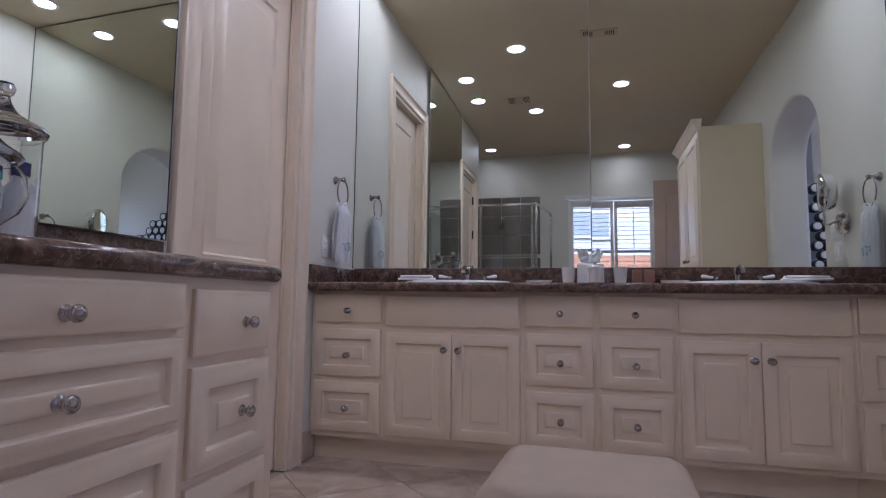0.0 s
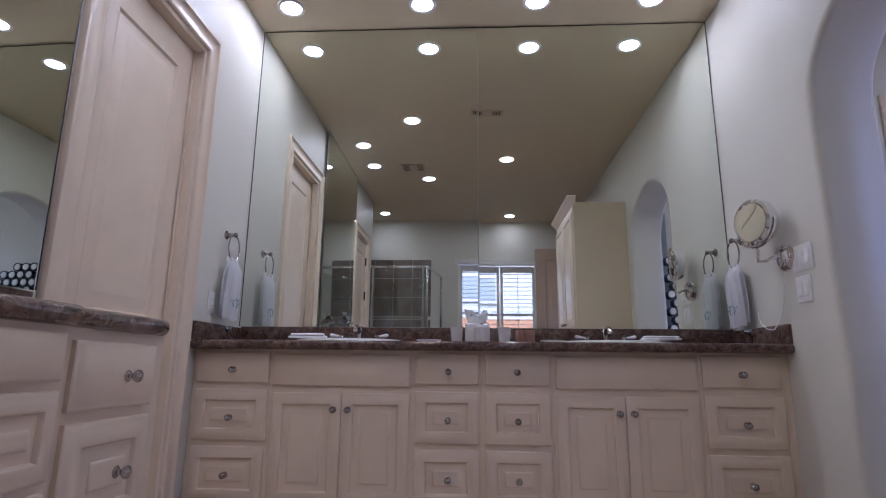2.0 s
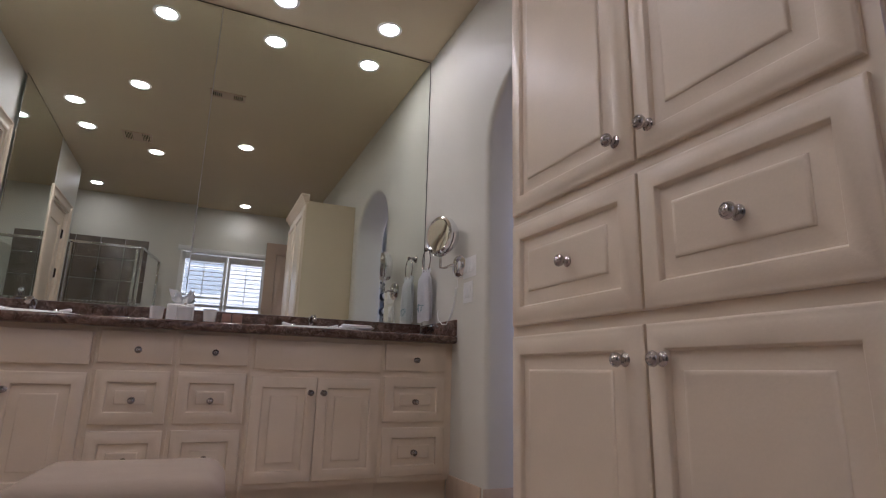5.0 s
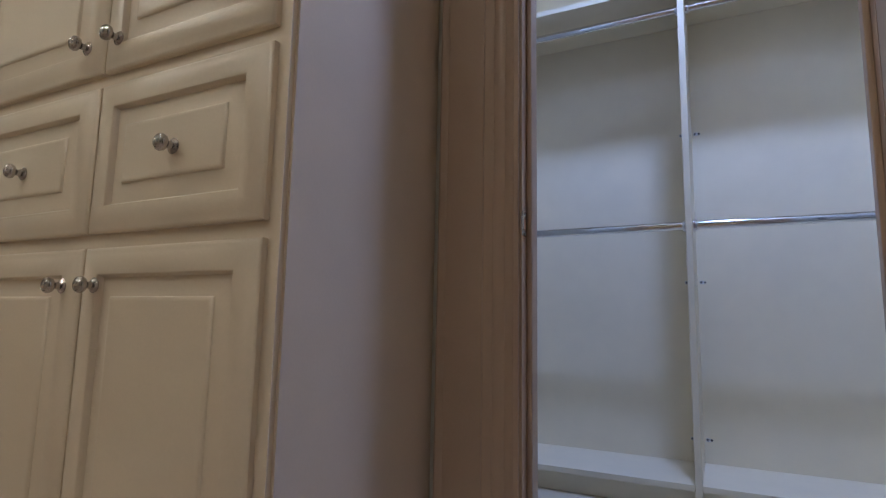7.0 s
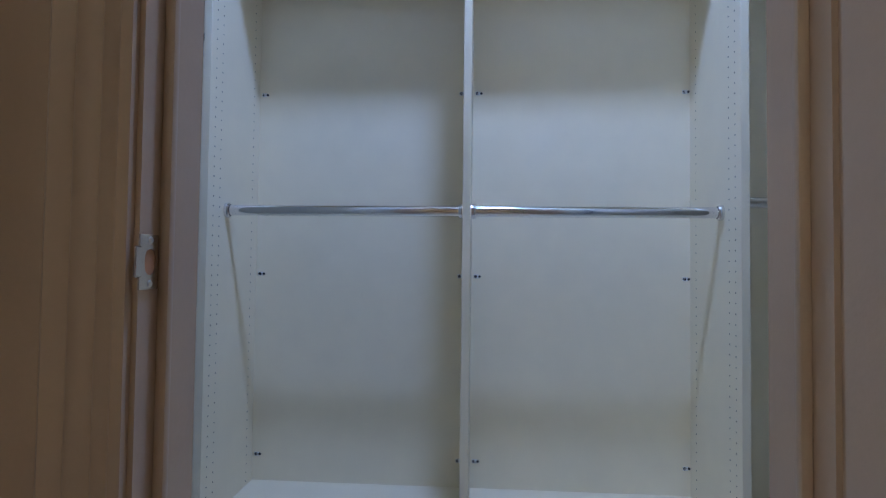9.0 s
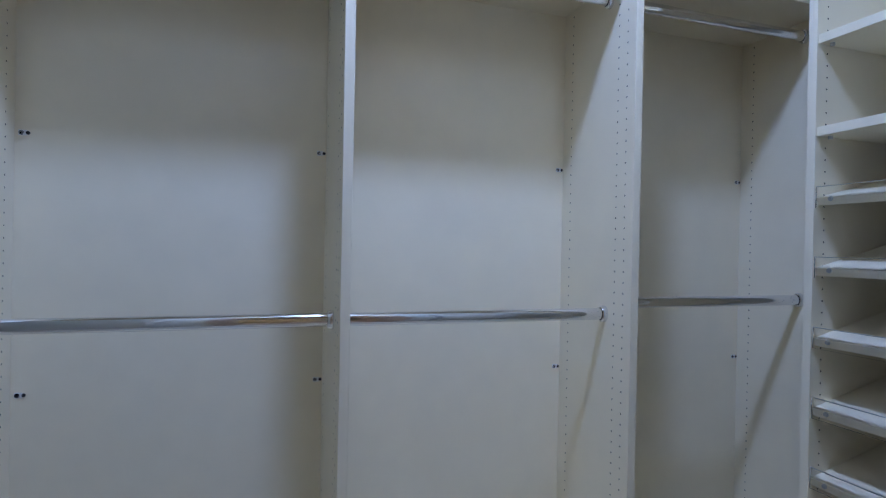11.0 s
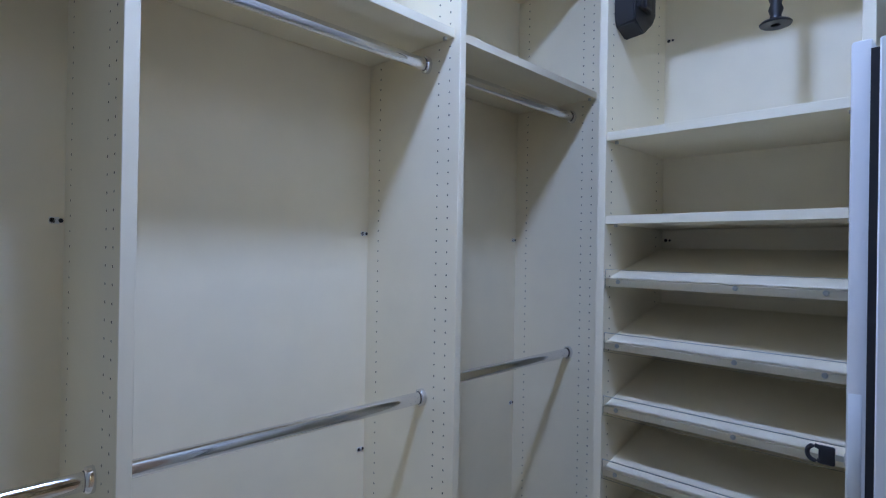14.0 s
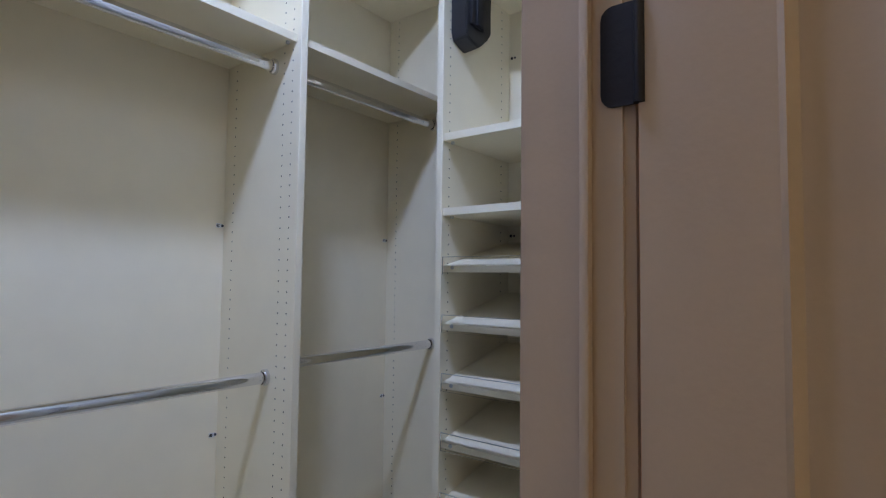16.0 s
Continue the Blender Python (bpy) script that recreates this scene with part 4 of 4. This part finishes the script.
jar(-1.35, 0.955, tall, tall_lid, fill, "tall clear glass jar with a knob lid, holding small bottles")
squat = [(0, 0), (0.05, 0), (0.052, 0.008), (0.030, 0.03), (0.028, 0.045), (0.060, 0.075), (0.075, 0.11), (0.070, 0.15), (0.052, 0.175), (0.060, 0.186), (0.060, 0.190)]
squat_lid = [(0.062, 0.192), (0.058, 0.200), (0.034, 0.215), (0.012, 0.235), (0.010, 0.245), (0.018, 0.256), (0.014, 0.270), (0, 0.275)]
balls = []
rb = random.Random(5)
for i in range(9):
    a = rb.uniform(0, 6.28)
    rr = 0.036 * (i % 3) / 2
    balls.append(("bath_ball", lathe(bmesh.new(), [(0.017 * math.sin(math.pi * k / 8), -0.017 * math.cos(math.pi * k / 8)) for k in range(9)], 12), (M_GREEN, M_RED, M_GREEN)[i % 3], at(rr * math.cos(a), rr * math.sin(a), 0.085 + 0.03 * (i // 3))))
jar(-1.20, 0.825, squat, squat_lid, balls, "footed round glass jar of bath balls")


# ---- round-cell wall rack in the passage ----
rk = thing("bottle_rack", "dark stacked rack of round cells with pale ends", "rack", at(2.20, 1.225, 0.0, 180))
part("board", bm_box(-0.33, 0.33, 0.0, 0.12, 0.0, 0.98), M_BLACK, rk)
disc = mesh_of("bottle_end", lathe(bmesh.new(), [(0, 0.006), (0.028, 0.006), (0.033, 0.0), (0.036, -0.02)], 20), M_PORC)
cell = mesh_of("cell", lathe(bmesh.new(), [(0.037, -0.06), (0.037, 0.026), (0.044, 0.026), (0.044, -0.06)], 20), M_BLACK)
for r in range(11):
    for c in range(7 - max(0, r - 6)):
        x, z = 0.285 - c * 0.095 - (r % 2) * 0.0475, 1.028 + r * 0.083
        if x > -0.31 + max(0, r - 6) * 0.05:
            o = part("cell", cell, None, rk, at=pose(x, 0.06, z, 90, 0, 0))
            part("bottle_end", disc, None, o, "pale round end", at=at(0, 0, 0.024))

# ---- shower in the far corner ----
SZ, SF = 2.17, -1.0
sh = thing("shower_enclosure", "chrome framed glass shower enclosure in the corner", "shower", at(0, 0, 0))
px0, px1, pxr = -1.48, -0.665, -0.52


def bar(p, q, w=0.035):
    p, q = Vector(p), Vector(q)
    dd = q - p
    bm = bm_box(-w / 2, w / 2, -w / 2, w / 2, 0, dd.length, bevel=0.004, seg=1)
    bmesh.ops.transform(bm, matrix=Matrix.Translation(p) @ dd.to_track_quat("Z", "Y").to_matrix().to_4x4(), verts=bm.verts)
    return bm


for p, q in (((px0, SF, 0.1), (px0, SF, SZ)), ((px0 + 0.05, SF, 0.1), (px0 + 0.05, SF, SZ)), ((px1, SF, 0.1), (px1, SF, SZ)), ((px1 - 0.05, SF, 0.1), (px1 - 0.05, SF, SZ)), ((pxr, SY + 0.02, 0.1), (pxr, SY + 0.02, SZ)), ((px0, SF, SZ), (px1, SF, SZ)), ((px1, SF, SZ), (pxr, SY + 0.02, SZ)), ((px0, SF, 0.12), (px1, SF, 0.12)), ((px1, SF, 0.12), (pxr, SY + 0.02, 0.12))):
    part("frame_bar", bar(p, q), M_CHROME, sh, "chrome frame bar")
gp = part("glass_door", bm_box(px0 + 0.065, px1 - 0.065, SF - 0.004, SF + 0.004, 0.13, SZ - 0.02), M_PANE, sh)
gp.visible_shadow = False
bm = bm_box(-0.004, 0.004, 0, 0.955, 0, SZ - 0.15)
gp = part("glass_side", bm, M_PANE, sh, at=at(px1 + 0.004, SF - 0.01, 0.13, 180 - 8.9))
gp.visible_shadow = False
part("kerb", bm_box(px0 - 0.05, px1 + 0.05, SF - 0.06, SF + 0.06, 0, 0.10), M_SHOWER, sh, "tiled kerb")
hd = part("shower_head", tube(bmesh.new(), [(0, 0, 0.05), (0, 0.08, 0.06), (0, 0.13, 0.02)], 0.010, 8), M_NICKEL, sh, "nickel shower head on the tiled wall", at=at(-1.25, SY + 0.014, 1.98))
part("rose", lathe(bmesh.new(), [(0, 0.05), (0.02, 0.045), (0.05, 0.01), (0.05, 0), (0, 0)], 20), M_NICKEL, hd, at=pose(0, 0.14, -0.03, -25, 0, 0))
tw = tagged(new("shower_wall_tiles"), label="brown stone tiles on the shower walls with a small mosaic band", category="wall tiles", kind="structure")
stile = mesh_of("tile", bm_box(-0.1475, 0.1475, 0, 0.012, -0.1475, 0.1475, bevel=0.002, seg=1), M_SHOWER)
mosaic = mesh_of("mosaic_tile", bm_box(-0.022, 0.022, 0, 0.013, -0.022, 0.022, bevel=0.002, seg=1), M_MOSAIC)
for i in range(6):
    for j in range(8):
        z = 0.15 + j * 0.30 + (0.05 if j > 4 else 0)
        if z < 2.52:
            part("tile", stile, None, tw, at=at(-2.33 + i * 0.30, SY + 0.001, z))
            if i < 4:
                part("tile", stile, None, tw, at=at(-2.479, -1.85 + i * 0.30, z, -90))
for i in range(35):
    part("mosaic_tile", mosaic, None, tw, at=pose(-2.45 + i * 0.05, SY + 0.001, 1.525, 0, 45, 0))

# ---- window with plantation shutters ----
wn = tagged(new("window_1"), label="white framed window with open plantation shutters", category="window", kind="structure")
wx0, wx1, wz0, wz1 = WIN
for a, b, c, e in ((wx0, wx1, wz1 - 0.02, wz1 + 0.05), (wx0, wx1, wz0 - 0.04, wz0 + 0.02)):
    part("head_trim" if c > 2 else "sill", bm_box(a - 0.04, b + 0.04, SY - 0.0, SY + 0.05, c, e, bevel=0.006), M_WHITE, wn)
for a, b in ((wx0, wx0 + 0.03), (wx1 - 0.03, wx1)):
    part("side_frame", bm_box(a, b, SY - 0.05, SY + 0.02, wz0 + 0.02, wz1 - 0.02), M_WHITE, wn)
pane = part("pane", bm_box(wx0 + 0.03, wx1 - 0.03, SY - 0.125, SY - 0.120, wz0 + 0.02, wz1 - 0.02), M_PANE, wn)
pane.visible_shadow = False
part("sash_bar", bm_box(wx0 + 0.03, wx1 - 0.03, SY - 0.13, SY - 0.11, 1.60, 1.64), M_WHITE, wn)
mid = 0.40
for a, b in ((wx0 + 0.03, mid - 0.005), (mid + 0.005, wx1 - 0.03)):
    sp = part("shutter", bm_box(a, a + 0.045, SY - 0.04, SY - 0.012, wz0 + 0.03, wz1 - 0.03, bevel=0.003), M_WHITE, wn)
    part("stile", bm_box(b - 0.045, b, SY - 0.04, SY - 0.012, wz0 + 0.03, wz1 - 0.03, bevel=0.003), M_WHITE, sp)
    part("rail", bm_box(a + 0.045, b - 0.045, SY - 0.04, SY - 0.012, wz1 - 0.13, wz1 - 0.03), M_WHITE, sp)
    part("rail", bm_box(a + 0.045, b - 0.045, SY - 0.04, SY - 0.012, wz0 + 0.03, wz0 + 0.12), M_WHITE, sp)
    w = b - a - 0.094
    lv = mesh_of("louvre", bm_box(-w / 2, w / 2, -0.029, 0.029, -0.0035, 0.0035, bevel=0.002, seg=1), M_WHITE)
    z = wz0 + 0.15
    while z < wz1 - 0.145:
        part("louvre", lv, None, sp, at=pose((a + b) / 2, SY - 0.026, z, -5, 0, 0))
        z += 0.0655
    part("tilt_rod", bm_box((a + b) / 2 - 0.006, (a + b) / 2 + 0.006, SY + 0.006, SY + 0.016, wz0 + 0.14, wz1 - 0.15), M_WHITE, sp)

# ---- outside the window ----
structure("ground", bm_box(-60, 60, -80, SY - 0.14, -0.5, -0.3), M_GRASS, "lawn between the houses", "ground")
hs = thing("neighbour_house", "neighbouring house with pale siding over orange brick", "house", at(0.5, -8.0, -0.3))
part("brick_wall", bm_box(-6, 6, -5, 0, 0, 2.35), M_BRICK, hs, "orange brick lower wall")
part("upper_wall", bm_box(-6, 6, -5, -0.03, 2.35, 5.6), M_SIDING, hs, "pale lapped siding")
sd = mesh_of("siding_board", bm_box(-6, 6, -0.03, -0.005, 0, 0.17), M_SIDING)
for i in range(19):
    part("siding_board", sd, None, hs, at=pose(0, 0, 2.36 + i * 0.17, 3, 0, 0))
for x in (-3.2, -0.4, 2.6):
    w = part("window", bm_box(x - 0.55, x + 0.55, -0.02, 0.06, 2.75, 4.25), M_WHITE, hs, "white framed window")
    for zz in (2.83, 3.53):
        part("pane", bm_box(x - 0.47, x + 0.47, 0.055, 0.068, zz, zz + 0.62), M_DKGLASS, w)
bm = bmesh.new()
vs = [bm.verts.new(p) for p in ((-6.4, 0.4, 5.6), (6.4, 0.4, 5.6), (6.4, -5.4, 5.6), (-6.4, -5.4, 5.6), (-6.4, -2.5, 7.4), (6.4, -2.5, 7.4))]
for q in ((0, 1, 5, 4), (2, 3, 4, 5), (0, 4, 3), (1, 2, 5), (0, 3, 2, 1)):
    bm.faces.new([vs[i] for i in q])
part("roof", bm, M_ROOF, hs)


# ---- closet: hanging bays along the rear wall ----
PF, PT = 2.662, 0.025                           # panel front edge and thickness
PANELS = (0.336, -0.493, -1.319, -2.121)        # lower y face of each upright
TOPZ = 2.72


def hole_mesh(d0, d1, z0, z1, cols, face):
    """Shelf-pin holes: small dark cups on a panel, 32 mm apart; x along the depth, face: y of the panel side."""
    bm = bmesh.new()
    z = z0
    while z < z1:
        for cx in cols:
            ring = [bm.verts.new((cx + 0.0027 * math.cos(a), face, z + 0.0027 * math.sin(a))) for a in (0.5, 1.55, 2.6, 3.64, 4.69, 5.74)]
            bm.faces.new(ring)
        z += 0.032
    return bm


def upright(name, label, m, depth, height, sides, z0=0.0):
    p = thing(name, label, "closet panel", m, group="closet uprights")
    part("board", bm_box(0, depth, 0, PT, z0, height, bevel=0.0012, seg=1), M_MELA, p)
    for s in sides:
        y = -0.0004 if s < 0 else PT + 0.0004
        tagged(part("pin_holes", hole_mesh(0, depth, z0 + 0.12, height - 0.05, (0.038, 0.080, depth - 0.055), y), M_HOLE, p), kind="stuff")
    return p


for i, y in enumerate(PANELS):
    upright("closet_upright", "tall white closet upright drilled with shelf-pin holes", at(PF, y, 0), BACK - PF, TOPZ, (-1, 1) if 0 < i < 3 else ((-1,) if i == 0 else (1,)))
back = thing("closet_wall_panels", "white back panels behind the hanging bays", "wall panel", at(BACK, 0, 0), kind="structure")
for a, b in ((PANELS[0] + 0.0125, 0.93), (PANELS[1] + 0.0125, PANELS[0] + 0.0115), (PANELS[2] + 0.0125, PANELS[1] + 0.0115), (-2.148, PANELS[2] + 0.0115)):
    part("back_panel", bm_box(0, 0.019, a, b, 0.0, CEIL - 0.001), M_MELA, back)


def cam_lock(y, z):
    c = thing("panel_fastener", "small dark panel fastener in the back panel corner", "fastener", at(BACK, y, z), group="panel fasteners")
    part("cup", lathe(bmesh.new(), [(0, 0.002), (0.006, 0.002), (0.007, 0)], 10), M_HOLE, c, at=pose(0, 0.008, 0, 0, -90, 0))
    part("screw", lathe(bmesh.new(), [(0, 0.003), (0.0045, 0.003), (0.005, 0)], 10), M_BLACK, c, at=pose(0, -0.007, 0, 0, -90, 0))
    part("plate", bm_box(-0.002, 0, -0.004, 0.0145, -0.007, 0.007), M_WHITE, c)


BAYS = [(PANELS[i + 1] + PT, PANELS[i]) for i in range(3)]
for n, (a, b) in enumerate(BAYS):
    for z in (0.203, 0.889, 1.583):
        for y in ((a + 0.013, b - 0.023) if n < 2 else (a + 0.013,)):
            cam_lock(y, z)
    bs = thing("closet_base_shelf", "white bottom shelf of the hanging bay on a plinth", "shelf", at(PF, (a + b) / 2, 0), group="closet base shelves")
    w = (b - a) / 2
    part("board", bm_box(0.004, BACK - PF - 0.0005, -w + 0.0005, w - 0.0005, 0.082, 0.105, bevel=0.001, seg=1), M_MELA, bs)
    part("plinth", bm_box(0.045, 0.062, -w + 0.0005, w - 0.0005, 0, 0.0815), M_MELA, bs)
    ts = thing("closet_top_shelf", "white upper shelf above the hanging rod", "shelf", at(PF, (a + b) / 2, 2.125), group="closet upper shelves")
    part("board", bm_box(0.022, BACK - PF - 0.0005, -w + 0.0005, w - 0.0005, 0, 0.025, bevel=0.001, seg=1), M_MELA, ts)
    for yy in (-w + 0.02, w - 0.02):
        part("shelf_pin", lathe(bmesh.new(), [(0, -0.008), (0.006, -0.008), (0.006, 0), (0, 0)], 8), M_STEEL, ts, at=at(0.04, yy, 0))
    t2 = thing("closet_top_shelf", "white topmost shelf of the closet bay", "shelf", at(PF, (a + b) / 2, 2.60), group="closet upper shelves")
    part("board", bm_box(0.022, BACK - PF - 0.0005, -w + 0.0005, w - 0.0005, 0, 0.025, bevel=0.001, seg=1), M_MELA, t2)
    for z in (1.107 if n < 2 else 1.140, 2.070):
        r = thing("hanging_rod", "polished chrome hanging rod between two uprights", "closet rod", at(2.788, (a + b) / 2, z), group="hanging rods")
        part("rod", lathe(bmesh.new(), [(0, -w + 0.006), (0.0155, -w + 0.006), (0.0155, w - 0.006), (0, w - 0.006)], 20, Matrix.Rotation(math.pi / 2, 4, "X") @ Matrix.Diagonal((0.82, 1.15, 1, 1))), M_CHROME, r)
        for s in (-1, 1):
            part("rod_cup", lathe(bmesh.new(), [(0, 0), (0.022, 0), (0.022, 0.012), (0.019, 0.016), (0.017, 0.016), (0.017, 0.004), (0, 0.004)], 20, Matrix.Diagonal((0.85, 1.15, 1, 1))), M_CHROME, r, at=pose(0, s * (w - 0.0006), 0, 90 * s, 0, 0))

# bay north of the first upright: rod and white hook bracket
r = thing("hanging_rod", "polished chrome hanging rod at the closet end", "closet rod", at(2.788, 0.67, 1.70), group="hanging rods")
part("rod", lathe(bmesh.new(), [(0, -0.307), (0.0155, -0.307), (0.0155, 0.275), (0, 0.275)], 20, Matrix.Rotation(math.pi / 2, 4, "X")), M_CHROME, r)
br = thing("rod_bracket", "white plastic bracket on the closet upright", "bracket", at(2.69, PANELS[0] + PT, 1.645))
part("plate", bm_box(0, 0.03, 0.0005, 0.012, -0.045, 0.045, bevel=0.003), M_WHITE, br)
part("hook", bm_box(0.004, 0.024, 0.012, 0.032, -0.04, 0.0, bevel=0.004), M_WHITE, br)
part("knob", lathe(bmesh.new(), [(0, 0.03), (0.010, 0.03), (0.012, 0), (0, 0)], 14), M_BLACK, br, at=pose(0.015, 0.012, 0.02, -90, 0, 0))
t2 = thing("closet_top_shelf", "white upper shelf at the closet end", "shelf", at(PF, 0.67, 2.125), group="closet upper shelves")
part("board", bm_box(0.022, BACK - PF - 0.0005, -0.308, 0.278, 0, 0.025), M_MELA, t2)

# ---- closet: shoe shelves on the end wall ----
SX0, SX1, SYF, SYB = 1.825, 2.437, -1.702, -2.13
sc = thing("shoe_cabinet", "tall white open shoe cabinet with drilled sides", "shoe cabinet", at(0, SYF, 0))
for k, x in enumerate((SX1, SX0 - PT)):
    p = part("side_panel", bm_box(0, PT, SYB - SYF, 0, 0, TOPZ, bevel=0.0012, seg=1), M_MELA, sc, at=at(x, 0, 0))
    hb = bmesh.new()
    z = 0.12
    fx = -0.0004 if k == 0 else PT + 0.0004
    while z < TOPZ - 0.05:
        for cy in (-0.038, -0.37):
            hb.faces.new([hb.verts.new((fx, cy + 0.0027 * math.cos(a), z + 0.0027 * math.sin(a))) for a in (0.5, 1.55, 2.6, 3.64, 4.69, 5.74)])
        z += 0.032
    tagged(part("pin_holes", hb, M_HOLE, p), kind="stuff")
part("back_panel", bm_box(SX0 - PT, SX1 + PT, SYB - SYF - 0.018, SYB - SYF, 0, TOPZ), M_MELA, sc)
for z, h in ((1.871, 0.025), (1.621, 0.025), (2.47, 0.025)):
    s = thing("shoe_unit_shelf", "flat white shelf of the shoe unit", "shelf", at(SX0, SYF, z), group="flat shoe unit shelves")
    part("board", bm_box(0.0005, SX1 - SX0 - 0.0005, SYB - SYF + 0.0005, -0.004, 0, h, bevel=0.001, seg=1), M_MELA, s)
    for xx in (0.02, SX1 - SX0 - 0.02):
        part("shelf_pin", lathe(bmesh.new(), [(0, -0.008), (0.006, -0.008), (0.006, 0), (0, 0)], 8), M_STEEL, s, at=at(xx, -0.03, 0))
W = SX1 - SX0
for i in range(7):
    z = 1.444 - i * 0.1895
    s = thing("shoe_shelf", "slanted white shoe shelf with a clear acrylic toe rail", "shelf", at(SX0, SYF - 0.012, z), group="slanted shoe shelves")
    tilt = Matrix.Rotation(radians(-14), 4, "X")
    bm = bm_box(0.001, W - 0.001, -0.405, 0.0, -0.010, 0.012, bevel=0.0012, seg=1)
    bmesh.ops.transform(bm, matrix=tilt, verts=bm.verts)
    part("board", bm, M_MELA, s)
    part("toe_rail", bm_box(0.001, W - 0.001, 0.002, 0.007, -0.016, 0.040), M_GLASS, s, "clear acrylic toe rail")
    part("rail_edge", bm_box(0.001, W - 0.001, 0.0022, 0.0068, 0.0401, 0.0416), M_STEEL, s, "grey polished top edge of the rail")
    for xx in (SX1 - 0.043 - SX0, 2.077 - SX0, 0.06):
        part("screw", lathe(bmesh.new(), [(0, 0.005), (0.005, 0.0045), (0.0068, 0.001), (0.0068, 0)], 14), M_STEEL, s, "round steel screw cap", at=pose(xx, 0.0072, 0.006, -90, 0, 0))
for z in (1.583, 2.29):
    c = thing("panel_fastener", "small dark panel fastener in the shoe unit corner", "fastener", at(SX1 - 0.02, SYB + 0.0005, z), group="panel fasteners")
    part("cup", lathe(bmesh.new(), [(0, 0.002), (0.005, 0.002), (0.006, 0)], 10), M_HOLE, c, at=pose(0.008, 0, 0, -90, 0, 0))
    part("screw", lathe(bmesh.new(), [(0, 0.002), (0.004, 0.002), (0.0045, 0)], 10), M_BLACK, c, at=pose(-0.006, 0, 0, -90, 0, 0))

# black tie rack on the shoe unit side
tr = thing("tie_rack", "black plastic tie rack mounted on the shoe unit side", "tie rack", at(SX1 - 0.0005, -1.812, 2.225))
bm = bmesh.new()
prof = [(0.062, 0.0), (0.072, 0.03), (0.072, 0.34), (-0.085, 0.34), (-0.090, 0.20), (-0.082, 0.12), (-0.092, 0.055), (-0.062, 0.022), (-0.02, -0.012), (0.0, -0.022)]
lo = [bm.verts.new((-0.0, y, z)) for y, z in prof]
hi = [bm.verts.new((-0.062, y * 0.94, z + 0.006)) for y, z in prof]
for i in range(len(prof)):
    j = (i + 1) % len(prof)
    bm.faces.new((lo[i], lo[j], hi[j], hi[i]))
bm.faces.new(lo[::-1])
bm.faces.new(hi)
bmesh.ops.bevel(bm, geom=bm.edges[:], offset=0.004, segments=2, affect="EDGES")
part("housing", bm, M_BLACK, tr)
part("slide", bm_box(-0.074, -0.062, -0.03, 0.05, 0.05, 0.33, bevel=0.002), M_BLACK, tr)
part("slide", bm_box(-0.083, -0.074, -0.01, 0.03, 0.05, 0.33, bevel=0.002), M_BLACK, tr)

# black valet handle under the top shelf
vh = thing("valet_rod", "black ribbed valet handle with a round end flange", "valet rod", at(2.025, -1.835, 2.15))
part("grip", lathe(bmesh.new(), [(0.010, 0.0)] + [(0.0155 + 0.0025 * math.cos(i * math.pi), 0.006 + 0.0155 * i) for i in range(20)] + [(0.012, 0.318)], 20), M_BLACK, vh)
part("flange", lathe(bmesh.new(), [(0.012, -0.004), (0.037, -0.004), (0.039, 0.0), (0.034, 0.005), (0.016, 0.010), (0.010, 0.006)], 32), M_BLACK, vh)

# ---- jewellery cabinet on the closet wall, door ajar ----
jc = thing("jewellery_cabinet", "white wall-hung jewellery cabinet, its door slightly ajar with a key", "cabinet", at(CX1, -1.07, 0.55))
part("body", bm_box(0.001, 0.077, -0.38, 0.0, 0, 1.265, bevel=0.002, seg=1), M_WHITE, jc)
part("lining", bm_box(0.077, 0.087, -0.37, -0.010, 0.01, 1.255), M_BLACK, jc, "black felt lining")
dr = part("door", bm_box(0.0, 0.024, -0.385, 0.0, 0, 1.275, bevel=0.004, seg=2), M_WHITE, jc, at=at(0.087, -0.030, 0.0, -2))
part("finger_pull", bm_box(0.006, 0.022, -0.004, 0.0012, 0.66, 0.80, bevel=0.002, seg=2), M_TISSUE, dr)
part("lock", lathe(bmesh.new(), [(0, 0.005), (0.009, 0.005), (0.010, 0)], 16), M_STEEL, dr, at=pose(0.024, -0.03, 0.70, 0, 90, 0))
ky = part("key", bm_box(-0.004, 0.004, -0.001, 0.001, 0.005, 0.018), M_STEEL, dr, at=pose(0.024, -0.03, 0.70, 0, 90, 0))
bm = bmesh.new()
box(bm, -0.0135, 0.0135, -0.003, 0.003, 0.016, 0.036, bevel=0.0025)
tube(bm, [(0.0108 * math.cos(a), 0, 0.040 + 0.010 * math.sin(a)) for a in [2 * math.pi * i / 18 for i in range(18)]], 0.0032, 8, closed=True)
part("key_bow", bm, M_BLACK, ky, "black key head")

# ---- closet ceiling fixture ----
cl = thing("closet_light", "lit round ceiling light in the closet", "ceiling light", at(2.08, -0.65, CEIL))
part("rim", lathe(bmesh.new(), [(0.10, -0.001), (0.13, -0.001), (0.13, -0.012), (0.10, -0.016)], 40), M_WHITE, cl)
part("diffuser", lathe(bmesh.new(), [(0.10, -0.004), (0.095, -0.014), (0.06, -0.020), (0, -0.022)], 40), M_CLENS, cl)
